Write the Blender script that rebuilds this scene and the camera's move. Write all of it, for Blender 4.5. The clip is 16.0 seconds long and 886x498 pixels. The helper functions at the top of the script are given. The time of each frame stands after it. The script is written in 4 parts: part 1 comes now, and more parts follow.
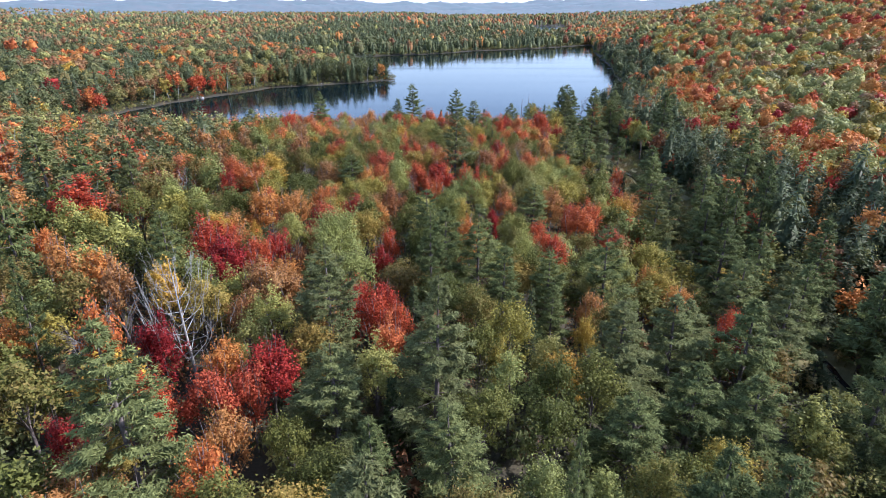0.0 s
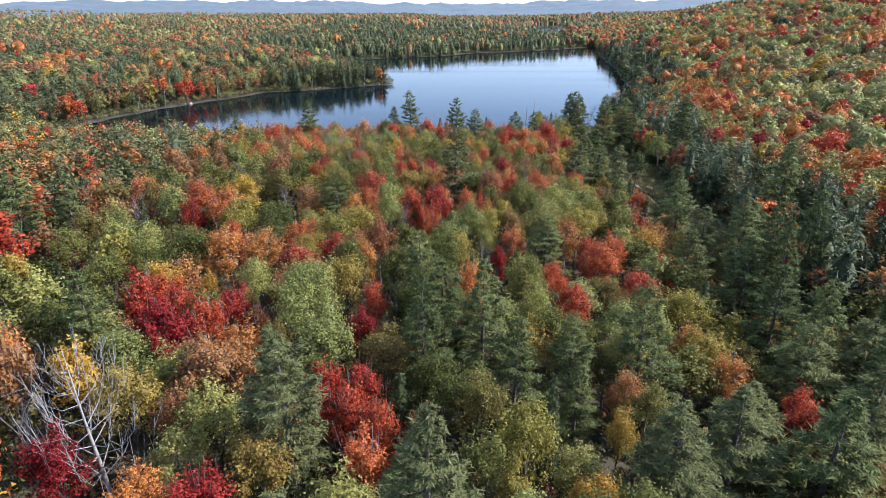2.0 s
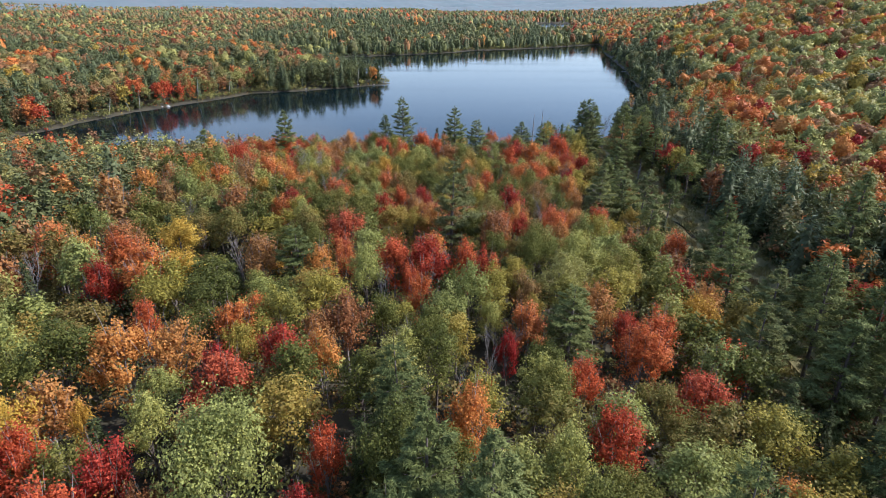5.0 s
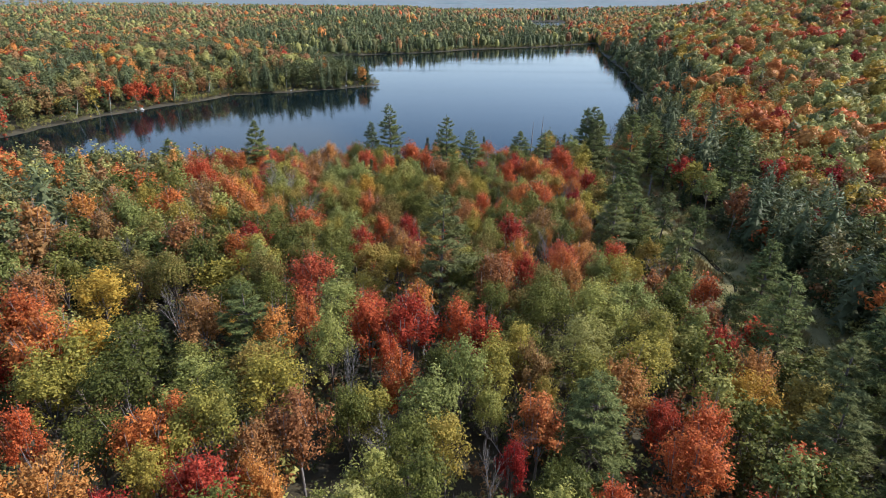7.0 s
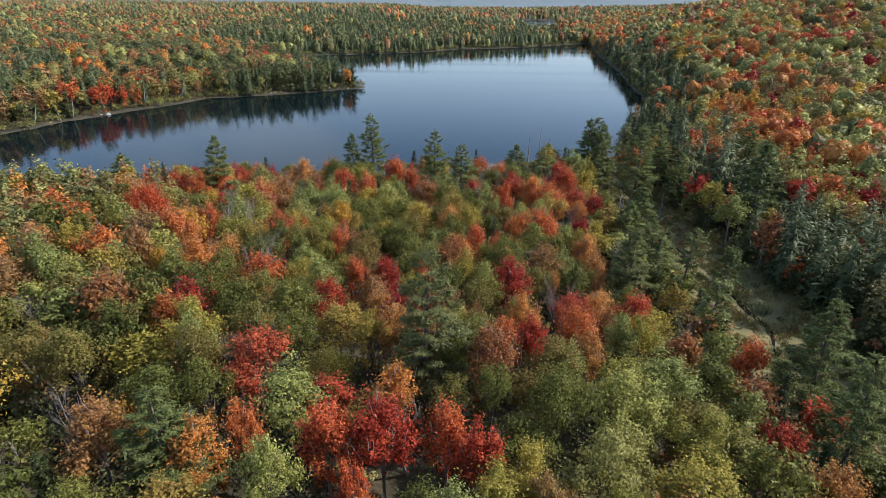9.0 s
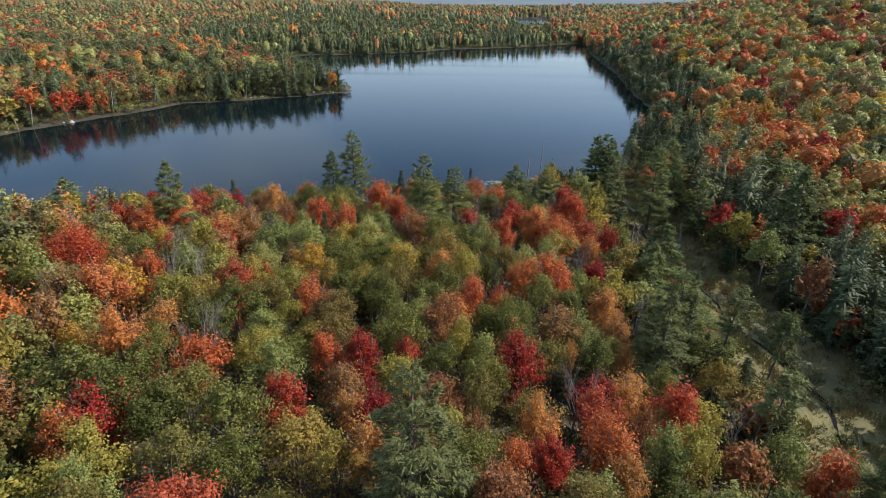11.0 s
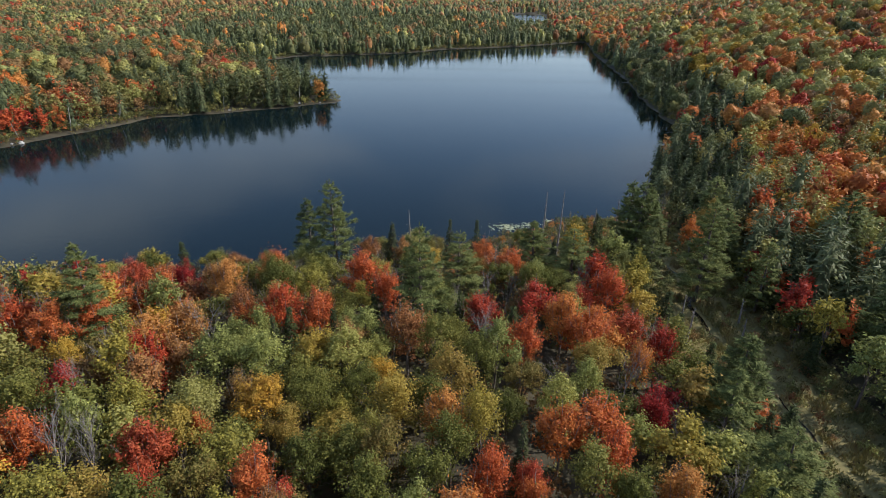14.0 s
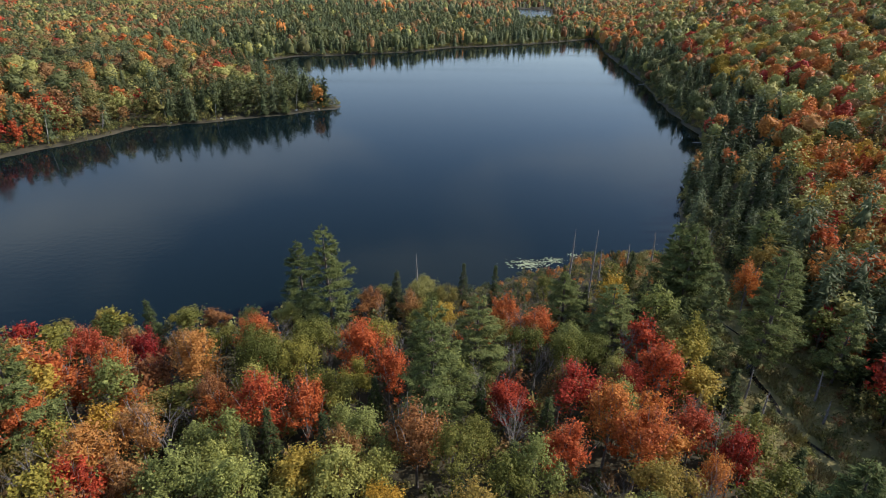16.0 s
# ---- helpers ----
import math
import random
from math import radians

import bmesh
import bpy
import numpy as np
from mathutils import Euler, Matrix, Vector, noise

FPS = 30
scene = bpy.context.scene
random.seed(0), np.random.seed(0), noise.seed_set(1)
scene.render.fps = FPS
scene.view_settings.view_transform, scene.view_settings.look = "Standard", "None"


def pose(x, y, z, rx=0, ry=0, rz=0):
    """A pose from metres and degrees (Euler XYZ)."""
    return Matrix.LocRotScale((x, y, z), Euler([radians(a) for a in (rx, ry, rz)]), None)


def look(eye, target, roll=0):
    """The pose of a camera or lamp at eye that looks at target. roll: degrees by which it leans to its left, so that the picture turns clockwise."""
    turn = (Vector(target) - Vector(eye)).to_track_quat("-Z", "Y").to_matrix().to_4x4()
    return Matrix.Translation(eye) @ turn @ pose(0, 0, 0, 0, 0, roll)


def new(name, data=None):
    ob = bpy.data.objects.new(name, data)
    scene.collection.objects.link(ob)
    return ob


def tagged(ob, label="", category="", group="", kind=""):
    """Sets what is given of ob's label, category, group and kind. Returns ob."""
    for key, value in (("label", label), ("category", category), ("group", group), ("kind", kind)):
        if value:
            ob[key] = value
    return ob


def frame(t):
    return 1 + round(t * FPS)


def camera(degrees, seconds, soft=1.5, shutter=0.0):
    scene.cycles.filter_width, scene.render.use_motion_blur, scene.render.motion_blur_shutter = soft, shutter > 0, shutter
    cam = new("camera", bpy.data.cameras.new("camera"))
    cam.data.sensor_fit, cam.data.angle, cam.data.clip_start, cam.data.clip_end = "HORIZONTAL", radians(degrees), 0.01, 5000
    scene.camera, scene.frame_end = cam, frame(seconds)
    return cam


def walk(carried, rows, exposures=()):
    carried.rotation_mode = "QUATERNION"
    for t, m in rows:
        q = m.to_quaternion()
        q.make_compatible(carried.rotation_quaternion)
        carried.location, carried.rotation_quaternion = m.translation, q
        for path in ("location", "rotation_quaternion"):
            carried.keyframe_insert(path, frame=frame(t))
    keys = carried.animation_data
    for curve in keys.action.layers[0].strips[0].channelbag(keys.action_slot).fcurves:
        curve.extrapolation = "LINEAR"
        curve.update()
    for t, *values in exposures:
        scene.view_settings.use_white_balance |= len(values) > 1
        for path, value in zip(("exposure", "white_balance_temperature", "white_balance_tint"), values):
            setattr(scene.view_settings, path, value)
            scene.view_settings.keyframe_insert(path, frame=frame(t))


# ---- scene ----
# ---- camera ----
cam = camera(75.2, 16.0, soft=0.7)
PATH = [
    (0.0, 1.821, -2.843, 54.468, 1.488, -22.980, -0.163),
    (0.5, 1.844, 1.998, 54.463, 1.453, -22.892, -0.203),
    (1.0, 1.869, 6.681, 54.453, 1.469, -22.856, -0.227),
    (1.5, 1.898, 11.281, 54.451, 1.515, -22.859, -0.235),
    (2.0, 1.932, 15.854, 54.463, 1.571, -22.891, -0.229),
    (2.5, 1.973, 20.439, 54.488, 1.624, -22.944, -0.210),
    (3.0, 2.020, 25.060, 54.525, 1.662, -23.009, -0.180),
    (3.5, 2.074, 29.731, 54.568, 1.675, -23.082, -0.139),
    (4.0, 2.135, 34.457, 54.611, 1.658, -23.156, -0.090),
    (4.5, 2.203, 39.236, 54.648, 1.606, -23.229, -0.032),
    (5.0, 2.277, 44.063, 54.675, 1.517, -23.299, 0.032),
    (5.5, 2.357, 48.931, 54.690, 1.392, -23.363, 0.102),
    (6.0, 2.442, 53.832, 54.692, 1.232, -23.421, 0.176),
    (6.5, 2.529, 58.758, 54.684, 1.041, -23.473, 0.253),
    (7.0, 2.619, 63.705, 54.672, 0.822, -23.520, 0.332),
    (7.5, 2.708, 68.670, 54.662, 0.582, -23.562, 0.412),
    (8.0, 2.794, 73.651, 54.667, 0.325, -23.602, 0.491),
    (8.5, 2.876, 78.652, 54.698, 0.061, -23.641, 0.569),
    (9.0, 2.950, 83.679, 54.771, -0.206, -23.682, 0.644),
    (9.5, 3.013, 88.741, 54.902, -0.468, -23.725, 0.715),
    (10.0, 3.063, 93.848, 55.104, -0.716, -23.774, 0.781),
    (10.5, 3.095, 99.012, 55.392, -0.946, -23.831, 0.840),
    (11.0, 3.106, 104.245, 55.778, -1.150, -23.896, 0.892),
    (11.5, 3.092, 109.558, 56.269, -1.323, -23.972, 0.936),
    (12.0, 3.048, 114.957, 56.865, -1.461, -24.060, 0.970),
    (12.5, 2.970, 120.443, 57.561, -1.560, -24.158, 0.992),
    (13.0, 2.852, 126.013, 58.339, -1.619, -24.268, 1.003),
    (13.5, 2.690, 131.650, 59.171, -1.638, -24.388, 1.001),
    (14.0, 2.478, 137.325, 60.015, -1.619, -24.515, 0.985),
    (14.5, 2.210, 142.994, 60.810, -1.565, -24.648, 0.953),
    (15.0, 1.881, 148.594, 61.475, -1.484, -24.780, 0.905),
    (15.5, 1.483, 154.037, 61.907, -1.384, -24.908, 0.840),
    (16.0, 1.011, 159.211, 61.977, -1.276, -25.025, 0.756),
]

# each row: seconds, place in metres, heading, pitch and lean in degrees
walk(cam, [(t, pose(x, y, z, 90 + p, 0, h) @ pose(0, 0, 0, 0, 0, r)) for t, x, y, z, h, p, r in PATH],
     exposures=[(0.0, 1.05, 5350, 20), (4.0, 0.93, 5600, 16), (8.0, 0.73, 5900, 12), (12.0, 0.55, 6000, 11), (16.0, 0.44, 6150, 11)])

# ---- sky and sun ----
SUN_AZ, SUN_EL = 83.0, 38.0          # degrees clockwise from north (+y), degrees up
world = bpy.data.worlds.new("sky")
scene.world = world
world.use_nodes = True
wn, wl = world.node_tree.nodes, world.node_tree.links
sky = wn.new("ShaderNodeTexSky")
sky.sky_type, sky.sun_disc = "NISHITA", False
sky.dust_density, sky.ozone_density = 0.7, 2.2
sky.sun_elevation, sky.sun_rotation = radians(SUN_EL), radians(SUN_AZ)
# broken fair-weather cloud all round the sky
wco = wn.new("ShaderNodeTexCoord")
wmap = wn.new("ShaderNodeMapping")
wmap.inputs["Scale"].default_value = (1.0, 1.0, 2.6)
wmap.inputs["Location"].default_value = (-0.9, 0.5, 0.3)
cloud = wn.new("ShaderNodeTexNoise")
cloud.inputs["Scale"].default_value, cloud.inputs["Detail"].default_value = 2.3, 5.0
cover = wn.new("ShaderNodeMapRange")
cover.inputs["From Min"].default_value, cover.inputs["From Max"].default_value, cover.inputs["To Max"].default_value = 0.46, 0.70, 0.75
mix = wn.new("ShaderNodeMixRGB")
mix.inputs["Color2"].default_value = (4.9, 5.5, 5.9, 1)
wl.new(wco.outputs["Generated"], wmap.inputs[0]); wl.new(wmap.outputs[0], cloud.inputs["Vector"])
# cloud and haze close up towards the horizon
split = wn.new("ShaderNodeSeparateXYZ")
low_sky = wn.new("ShaderNodeMapRange")
low_sky.interpolation_type = "SMOOTHSTEP"
low_sky.inputs["From Min"].default_value, low_sky.inputs["From Max"].default_value = 0.30, 0.03
low_sky.inputs["To Max"].default_value = 0.5
most = wn.new("ShaderNodeMath")
most.operation = "MAXIMUM"
wl.new(wco.outputs["Generated"], split.inputs[0]); wl.new(split.outputs["Z"], low_sky.inputs["Value"])
wl.new(cloud.outputs["Fac"], cover.inputs["Value"]); wl.new(cover.outputs[0], most.inputs[0])
wl.new(low_sky.outputs[0], most.inputs[1]); wl.new(most.outputs[0], mix.inputs["Fac"])
wl.new(sky.outputs[0], mix.inputs["Color1"]); wl.new(mix.outputs[0], wn["Background"].inputs[0])
wn["Background"].inputs[1].default_value = 0.14
sun = new("sun", bpy.data.lights.new("sun", "SUN"))
sun.data.energy, sun.data.angle, sun.data.color = 4.3, radians(0.6), (1.0, 0.93, 0.82)
a, e = radians(SUN_AZ), radians(SUN_EL)
sun.matrix_world = look((math.sin(a) * math.cos(e) * 300, math.cos(a) * math.cos(e) * 300, math.sin(e) * 300), (0, 0, 0))


# ---- materials ----
def material(name):
    m = bpy.data.materials.new(name)
    m.use_nodes = True
    n, l = m.node_tree.nodes, m.node_tree.links
    n.clear()
    out = n.new("ShaderNodeOutputMaterial")
    return m, n, l, out


def ramp(n, colours):
    r = n.new("ShaderNodeValToRGB")
    el = r.color_ramp.elements
    while len(el) < len(colours):
        el.new(0.5)
    for i, c in enumerate(colours):
        el[i].position = i / max(1, len(colours) - 1)
        el[i].color = (*c, 1)
    return r


def leaf_material(name, colours, through_light=0.38, stuff=False, spread=0.45, gloss=0.12):
    """Foliage: one tint per tree, small changes from leaf to leaf and from limb to limb."""
    m, n, l, out = material(name)
    if stuff:
        src = n.new("ShaderNodeAttribute")
        src.attribute_name = "tint"
        tint = src.outputs["Fac"]
    else:
        tint = n.new("ShaderNodeObjectInfo").outputs["Random"]
    geo = n.new("ShaderNodeNewGeometry")
    co = n.new("ShaderNodeTexCoord")
    noi = n.new("ShaderNodeTexNoise")
    noi.inputs["Scale"].default_value, noi.inputs["Detail"].default_value = 0.6, 5.0 if stuff else 2.0
    l.new(co.outputs["Object"], noi.inputs["Vector"])
    # tint + limb noise + leaf jitter -> place on the ramp
    a1 = n.new("ShaderNodeMath"); a1.operation = "MULTIPLY_ADD"
    l.new(noi.outputs["Fac"], a1.inputs[0]); a1.inputs[1].default_value = spread; a1.inputs[2].default_value = -spread * 0.5
    a2 = n.new("ShaderNodeMath"); a2.operation = "MULTIPLY_ADD"
    l.new(geo.outputs["Random Per Island"], a2.inputs[0]); a2.inputs[1].default_value = spread * 0.6; a2.inputs[2].default_value = -spread * 0.3
    s1 = n.new("ShaderNodeMath"); l.new(tint, s1.inputs[0]); l.new(a1.outputs[0], s1.inputs[1])
    s2 = n.new("ShaderNodeMath"); l.new(s1.outputs[0], s2.inputs[0]); l.new(a2.outputs[0], s2.inputs[1])
    r = ramp(n, colours)
    l.new(s2.outputs[0], r.inputs[0])
    val = n.new("ShaderNodeHueSaturation")
    v = n.new("ShaderNodeMath"); v.operation = "MULTIPLY_ADD"
    l.new(geo.outputs["Random Per Island"], v.inputs[0]); v.inputs[1].default_value = 0.6; v.inputs[2].default_value = 0.7
    fine = n.new("ShaderNodeTexNoise")
    fine.inputs["Scale"].default_value, fine.inputs["Detail"].default_value = (1.1, 4.0) if stuff else (7.0, 2.0)
    l.new(co.outputs["Object"], fine.inputs["Vector"])
    grain = n.new("ShaderNodeMath"); grain.operation = "MULTIPLY_ADD"
    grain.inputs[1].default_value, grain.inputs[2].default_value = (1.1, 0.45) if stuff else (1.8, 0.15)
    l.new(fine.outputs["Fac"], grain.inputs[0])
    both = n.new("ShaderNodeMath"); both.operation = "MULTIPLY"
    l.new(v.outputs[0], both.inputs[0]); l.new(grain.outputs[0], both.inputs[1])
    l.new(both.outputs[0], val.inputs["Value"]); l.new(r.outputs[0], val.inputs["Color"])
    d = n.new("ShaderNodeBsdfPrincipled")
    d.inputs["Roughness"].default_value = 0.55
    d.inputs["Specular IOR Level"].default_value = gloss
    t = n.new("ShaderNodeBsdfTranslucent")
    l.new(val.outputs[0], d.inputs["Base Color"]); l.new(val.outputs[0], t.inputs["Color"])
    mx = n.new("ShaderNodeMixShader"); mx.inputs[0].default_value = through_light
    l.new(d.outputs[0], mx.inputs[1]); l.new(t.outputs[0], mx.inputs[2]); l.new(mx.outputs[0], out.inputs[0])
    return m


def rough_material(name, c1, c2, scale=1.0, rough=0.9, bump=0.3, fine=12.0):
    """A rough surface with stains at one scale and grain at another."""
    m, n, l, out = material(name)
    co = n.new("ShaderNodeTexCoord")
    big = n.new("ShaderNodeTexNoise"); big.inputs["Scale"].default_value = scale; big.inputs["Detail"].default_value = 5
    small = n.new("ShaderNodeTexNoise"); small.inputs["Scale"].default_value = scale * fine; small.inputs["Detail"].default_value = 3
    l.new(co.outputs["Object"], big.inputs["Vector"]); l.new(co.outputs["Object"], small.inputs["Vector"])
    mix = n.new("ShaderNodeMath"); mix.operation = "MULTIPLY_ADD"
    l.new(small.outputs["Fac"], mix.inputs[0]); mix.inputs[1].default_value = 0.5; l.new(big.outputs["Fac"], mix.inputs[2])
    sub = n.new("ShaderNodeMath"); sub.operation = "MULTIPLY_ADD"
    l.new(mix.outputs[0], sub.inputs[0]); sub.inputs[1].default_value = 2.2; sub.inputs[2].default_value = -1.15
    r = ramp(n, [c1, c2]); l.new(sub.outputs[0], r.inputs[0])
    p = n.new("ShaderNodeBsdfPrincipled"); p.inputs["Roughness"].default_value = rough
    b = n.new("ShaderNodeBump"); b.inputs["Strength"].default_value = bump
    l.new(small.outputs["Fac"], b.inputs["Height"]); l.new(b.outputs[0], p.inputs["Normal"])
    l.new(r.outputs[0], p.inputs["Base Color"]); l.new(p.outputs[0], out.inputs[0])
    return m


CRIMSON = [(0.21, 0.018, 0.018), (0.31, 0.032, 0.024), (0.38, 0.058, 0.030), (0.40, 0.095, 0.040)]
RED = [(0.28, 0.033, 0.020), (0.39, 0.068, 0.026), (0.47, 0.118, 0.036), (0.46, 0.18, 0.055)]
ORANGE = [(0.41, 0.100, 0.033), (0.49, 0.165, 0.040), (0.50, 0.225, 0.054), (0.37, 0.18, 0.060)]
RUST = [(0.22, 0.088, 0.036), (0.30, 0.128, 0.046), (0.32, 0.162, 0.056), (0.23, 0.14, 0.050)]
YELLOW = [(0.38, 0.21, 0.035), (0.47, 0.29, 0.042), (0.36, 0.26, 0.05), (0.28, 0.21, 0.05)]
GREEN = [(0.085, 0.092, 0.022), (0.13, 0.133, 0.030), (0.18, 0.17, 0.040), (0.18, 0.122, 0.036)]
OLIVE = [(0.19, 0.175, 0.040), (0.26, 0.225, 0.045), (0.32, 0.25, 0.046), (0.27, 0.18, 0.045)]
PALE = [(0.19, 0.20, 0.058), (0.24, 0.25, 0.070), (0.31, 0.29, 0.072), (0.26, 0.235, 0.075)]
PINE = [(0.094, 0.110, 0.038), (0.132, 0.149, 0.050), (0.175, 0.188, 0.064), (0.132, 0.136, 0.053)]
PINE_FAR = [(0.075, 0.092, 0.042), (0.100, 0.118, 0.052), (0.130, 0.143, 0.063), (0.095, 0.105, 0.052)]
# haze is painted into these far colours: muted green, olive, rust; lighter pale
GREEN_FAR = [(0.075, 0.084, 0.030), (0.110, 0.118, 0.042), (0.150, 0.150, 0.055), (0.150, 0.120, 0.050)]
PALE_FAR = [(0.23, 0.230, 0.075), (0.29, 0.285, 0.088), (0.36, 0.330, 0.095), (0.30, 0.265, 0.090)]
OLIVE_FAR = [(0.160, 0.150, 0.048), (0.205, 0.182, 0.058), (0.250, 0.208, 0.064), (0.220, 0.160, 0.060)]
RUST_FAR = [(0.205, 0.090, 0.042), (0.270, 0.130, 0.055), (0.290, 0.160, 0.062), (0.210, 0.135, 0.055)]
SPRUCE = [(0.042, 0.051, 0.021), (0.062, 0.075, 0.028), (0.080, 0.094, 0.036), (0.062, 0.067, 0.031)]
leaf = {"red": leaf_material("red_leaves", RED), "crimson": leaf_material("crimson_leaves", CRIMSON), "rust": leaf_material("rusty_leaves", RUST), "orange": leaf_material("orange_leaves", ORANGE),
        "yellow": leaf_material("yellow_leaves", YELLOW), "green": leaf_material("green_leaves", GREEN), "olive": leaf_material("olive_leaves", OLIVE),
        "pale": leaf_material("pale_green_leaves", PALE), "pine": leaf_material("pine_needles", PINE, 0.3, gloss=0.04),
        "spruce": leaf_material("spruce_needles", SPRUCE, 0.22, gloss=0.04)}
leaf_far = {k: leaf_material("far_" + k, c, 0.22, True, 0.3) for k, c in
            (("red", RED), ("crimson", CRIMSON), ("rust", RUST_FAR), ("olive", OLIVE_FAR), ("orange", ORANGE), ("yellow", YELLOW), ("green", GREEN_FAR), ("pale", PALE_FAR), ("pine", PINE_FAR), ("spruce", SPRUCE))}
bark = rough_material("bark", (0.06, 0.045, 0.035), (0.16, 0.13, 0.11), 1.5, 0.95, 0.5)
twigs = rough_material("grey_twigs", (0.13, 0.11, 0.10), (0.27, 0.24, 0.22), 2.0, 0.9, 0.3)
dead_wood = rough_material("weathered_wood", (0.24, 0.22, 0.20), (0.44, 0.42, 0.39), 2.0, 0.9, 0.4)
soil = rough_material("forest_floor", (0.028, 0.024, 0.013), (0.075, 0.060, 0.030), 0.15, 0.95, 0.6, 30)


def water_material(name="lake_water", ruffle=0.0, ior=1.19):
    m, n, l, out = material(name)
    p = n.new("ShaderNodeBsdfPrincipled")
    p.inputs["Base Color"].default_value = (0.003, 0.008, 0.010, 1)
    p.inputs["Roughness"].default_value = 0.06
    p.inputs["IOR"].default_value = ior
    co = n.new("ShaderNodeTexCoord")
    w = n.new("ShaderNodeTexNoise"); w.inputs["Scale"].default_value = 0.6; w.inputs["Detail"].default_value = 3
    l.new(co.outputs["Object"], w.inputs["Vector"])
    # long streaks where the wind ruffles the surface
    mp = n.new("ShaderNodeMapping"); mp.inputs["Scale"].default_value = (0.004, 0.028, 1.0)
    st = n.new("ShaderNodeTexNoise"); st.inputs["Scale"].default_value = 1.0; st.inputs["Detail"].default_value = 1
    rg = n.new("ShaderNodeMapRange")
    rg.inputs["From Min"].default_value, rg.inputs["From Max"].default_value = 0.45, 0.75
    rg.inputs["To Min"].default_value, rg.inputs["To Max"].default_value = 0.05 + ruffle, 0.13 + ruffle
    l.new(co.outputs["Object"], mp.inputs[0]); l.new(mp.outputs[0], st.inputs["Vector"])
    l.new(st.outputs["Fac"], rg.inputs["Value"]); l.new(rg.outputs[0], p.inputs["Roughness"])
    b = n.new("ShaderNodeBump"); b.inputs["Strength"].default_value = 0.14; b.inputs["Distance"].default_value = 0.15
    l.new(w.outputs["Fac"], b.inputs["Height"]); l.new(b.outputs[0], p.inputs["Normal"])
    l.new(p.outputs[0], out.inputs[0])
    return m


water = water_material()

# ---- lie of the land ----
LAKE = [(-190, 288), (-183, 320), (-172, 350), (-158, 372), (-130, 420), (-90, 440), (-51, 466), (-49, 472), (-75, 505),
        (-120, 560), (-150, 640), (-118, 690), (-82, 703), (-18, 733), (16, 772), (64, 796), (116, 826), (190, 888), (196, 880),
        (166, 720), (145, 556), (128, 470), (119, 400), (88, 345), (72, 310), (63, 289), (40, 286), (15, 272),
        (-15, 257), (-45, 250), (-75, 248), (-110, 243), (-140, 238), (-175, 250)]
POND = [(142, 1140), (205, 1125), (290, 1690), (205, 1690)]
STREAM = [(60, 292), (59, 252), (57, 240), (57, 225), (58, 208), (60, 190), (60, 175), (61, 150), (61, 110), (60, 60), (58, 0)]


def polygon_distance(px, py, poly):
    """Distance to a closed outline: positive outside, negative inside."""
    d = np.full(px.shape, 1e9)
    inside = np.zeros(px.shape, bool)
    for (x0, y0), (x1, y1) in zip(poly, poly[1:] + poly[:1]):
        ex, ey = x1 - x0, y1 - y0
        k = np.clip(((px - x0) * ex + (py - y0) * ey) / (ex * ex + ey * ey), 0, 1)
        d = np.minimum(d, np.hypot(px - x0 - k * ex, py - y0 - k * ey))
        cross = ((y0 > py) != (y1 > py)) & (px < ex * (py - y0) / (ey if ey else 1e-9) + x0)
        inside ^= cross
    return np.where(inside, -d, d)


def line_distance(px, py, line):
    d = np.full(px.shape, 1e9)
    for (x0, y0), (x1, y1) in zip(line, line[1:]):
        ex, ey = x1 - x0, y1 - y0
        k = np.clip(((px - x0) * ex + (py - y0) * ey) / (ex * ex + ey * ey), 0, 1)
        d = np.minimum(d, np.hypot(px - x0 - k * ex, py - y0 - k * ey))
    return d


def waves(px, py, size, seed):
    """Smooth unevenness of about that size in metres, between -1 and 1."""
    r = np.random.RandomState(seed)
    v = 0
    for i in range(6):
        an, ph = r.uniform(0, 6.28), r.uniform(0, 6.28)
        k = 6.28 / size * r.uniform(0.6, 1.7)
        v = v + np.sin((px * math.cos(an) + py * math.sin(an)) * k + ph)
    return v / 3.0


def smooth(v, lo, hi):
    k = np.clip((v - lo) / (hi - lo), 0, 1)
    return k * k * (3 - 2 * k)


def lake_distance(px, py):
    wob = waves(px, py, 26, 4) * 1.6 + waves(px, py, 9, 5) * 0.7
    return np.minimum(polygon_distance(px, py, LAKE), polygon_distance(px, py, POND)) + wob


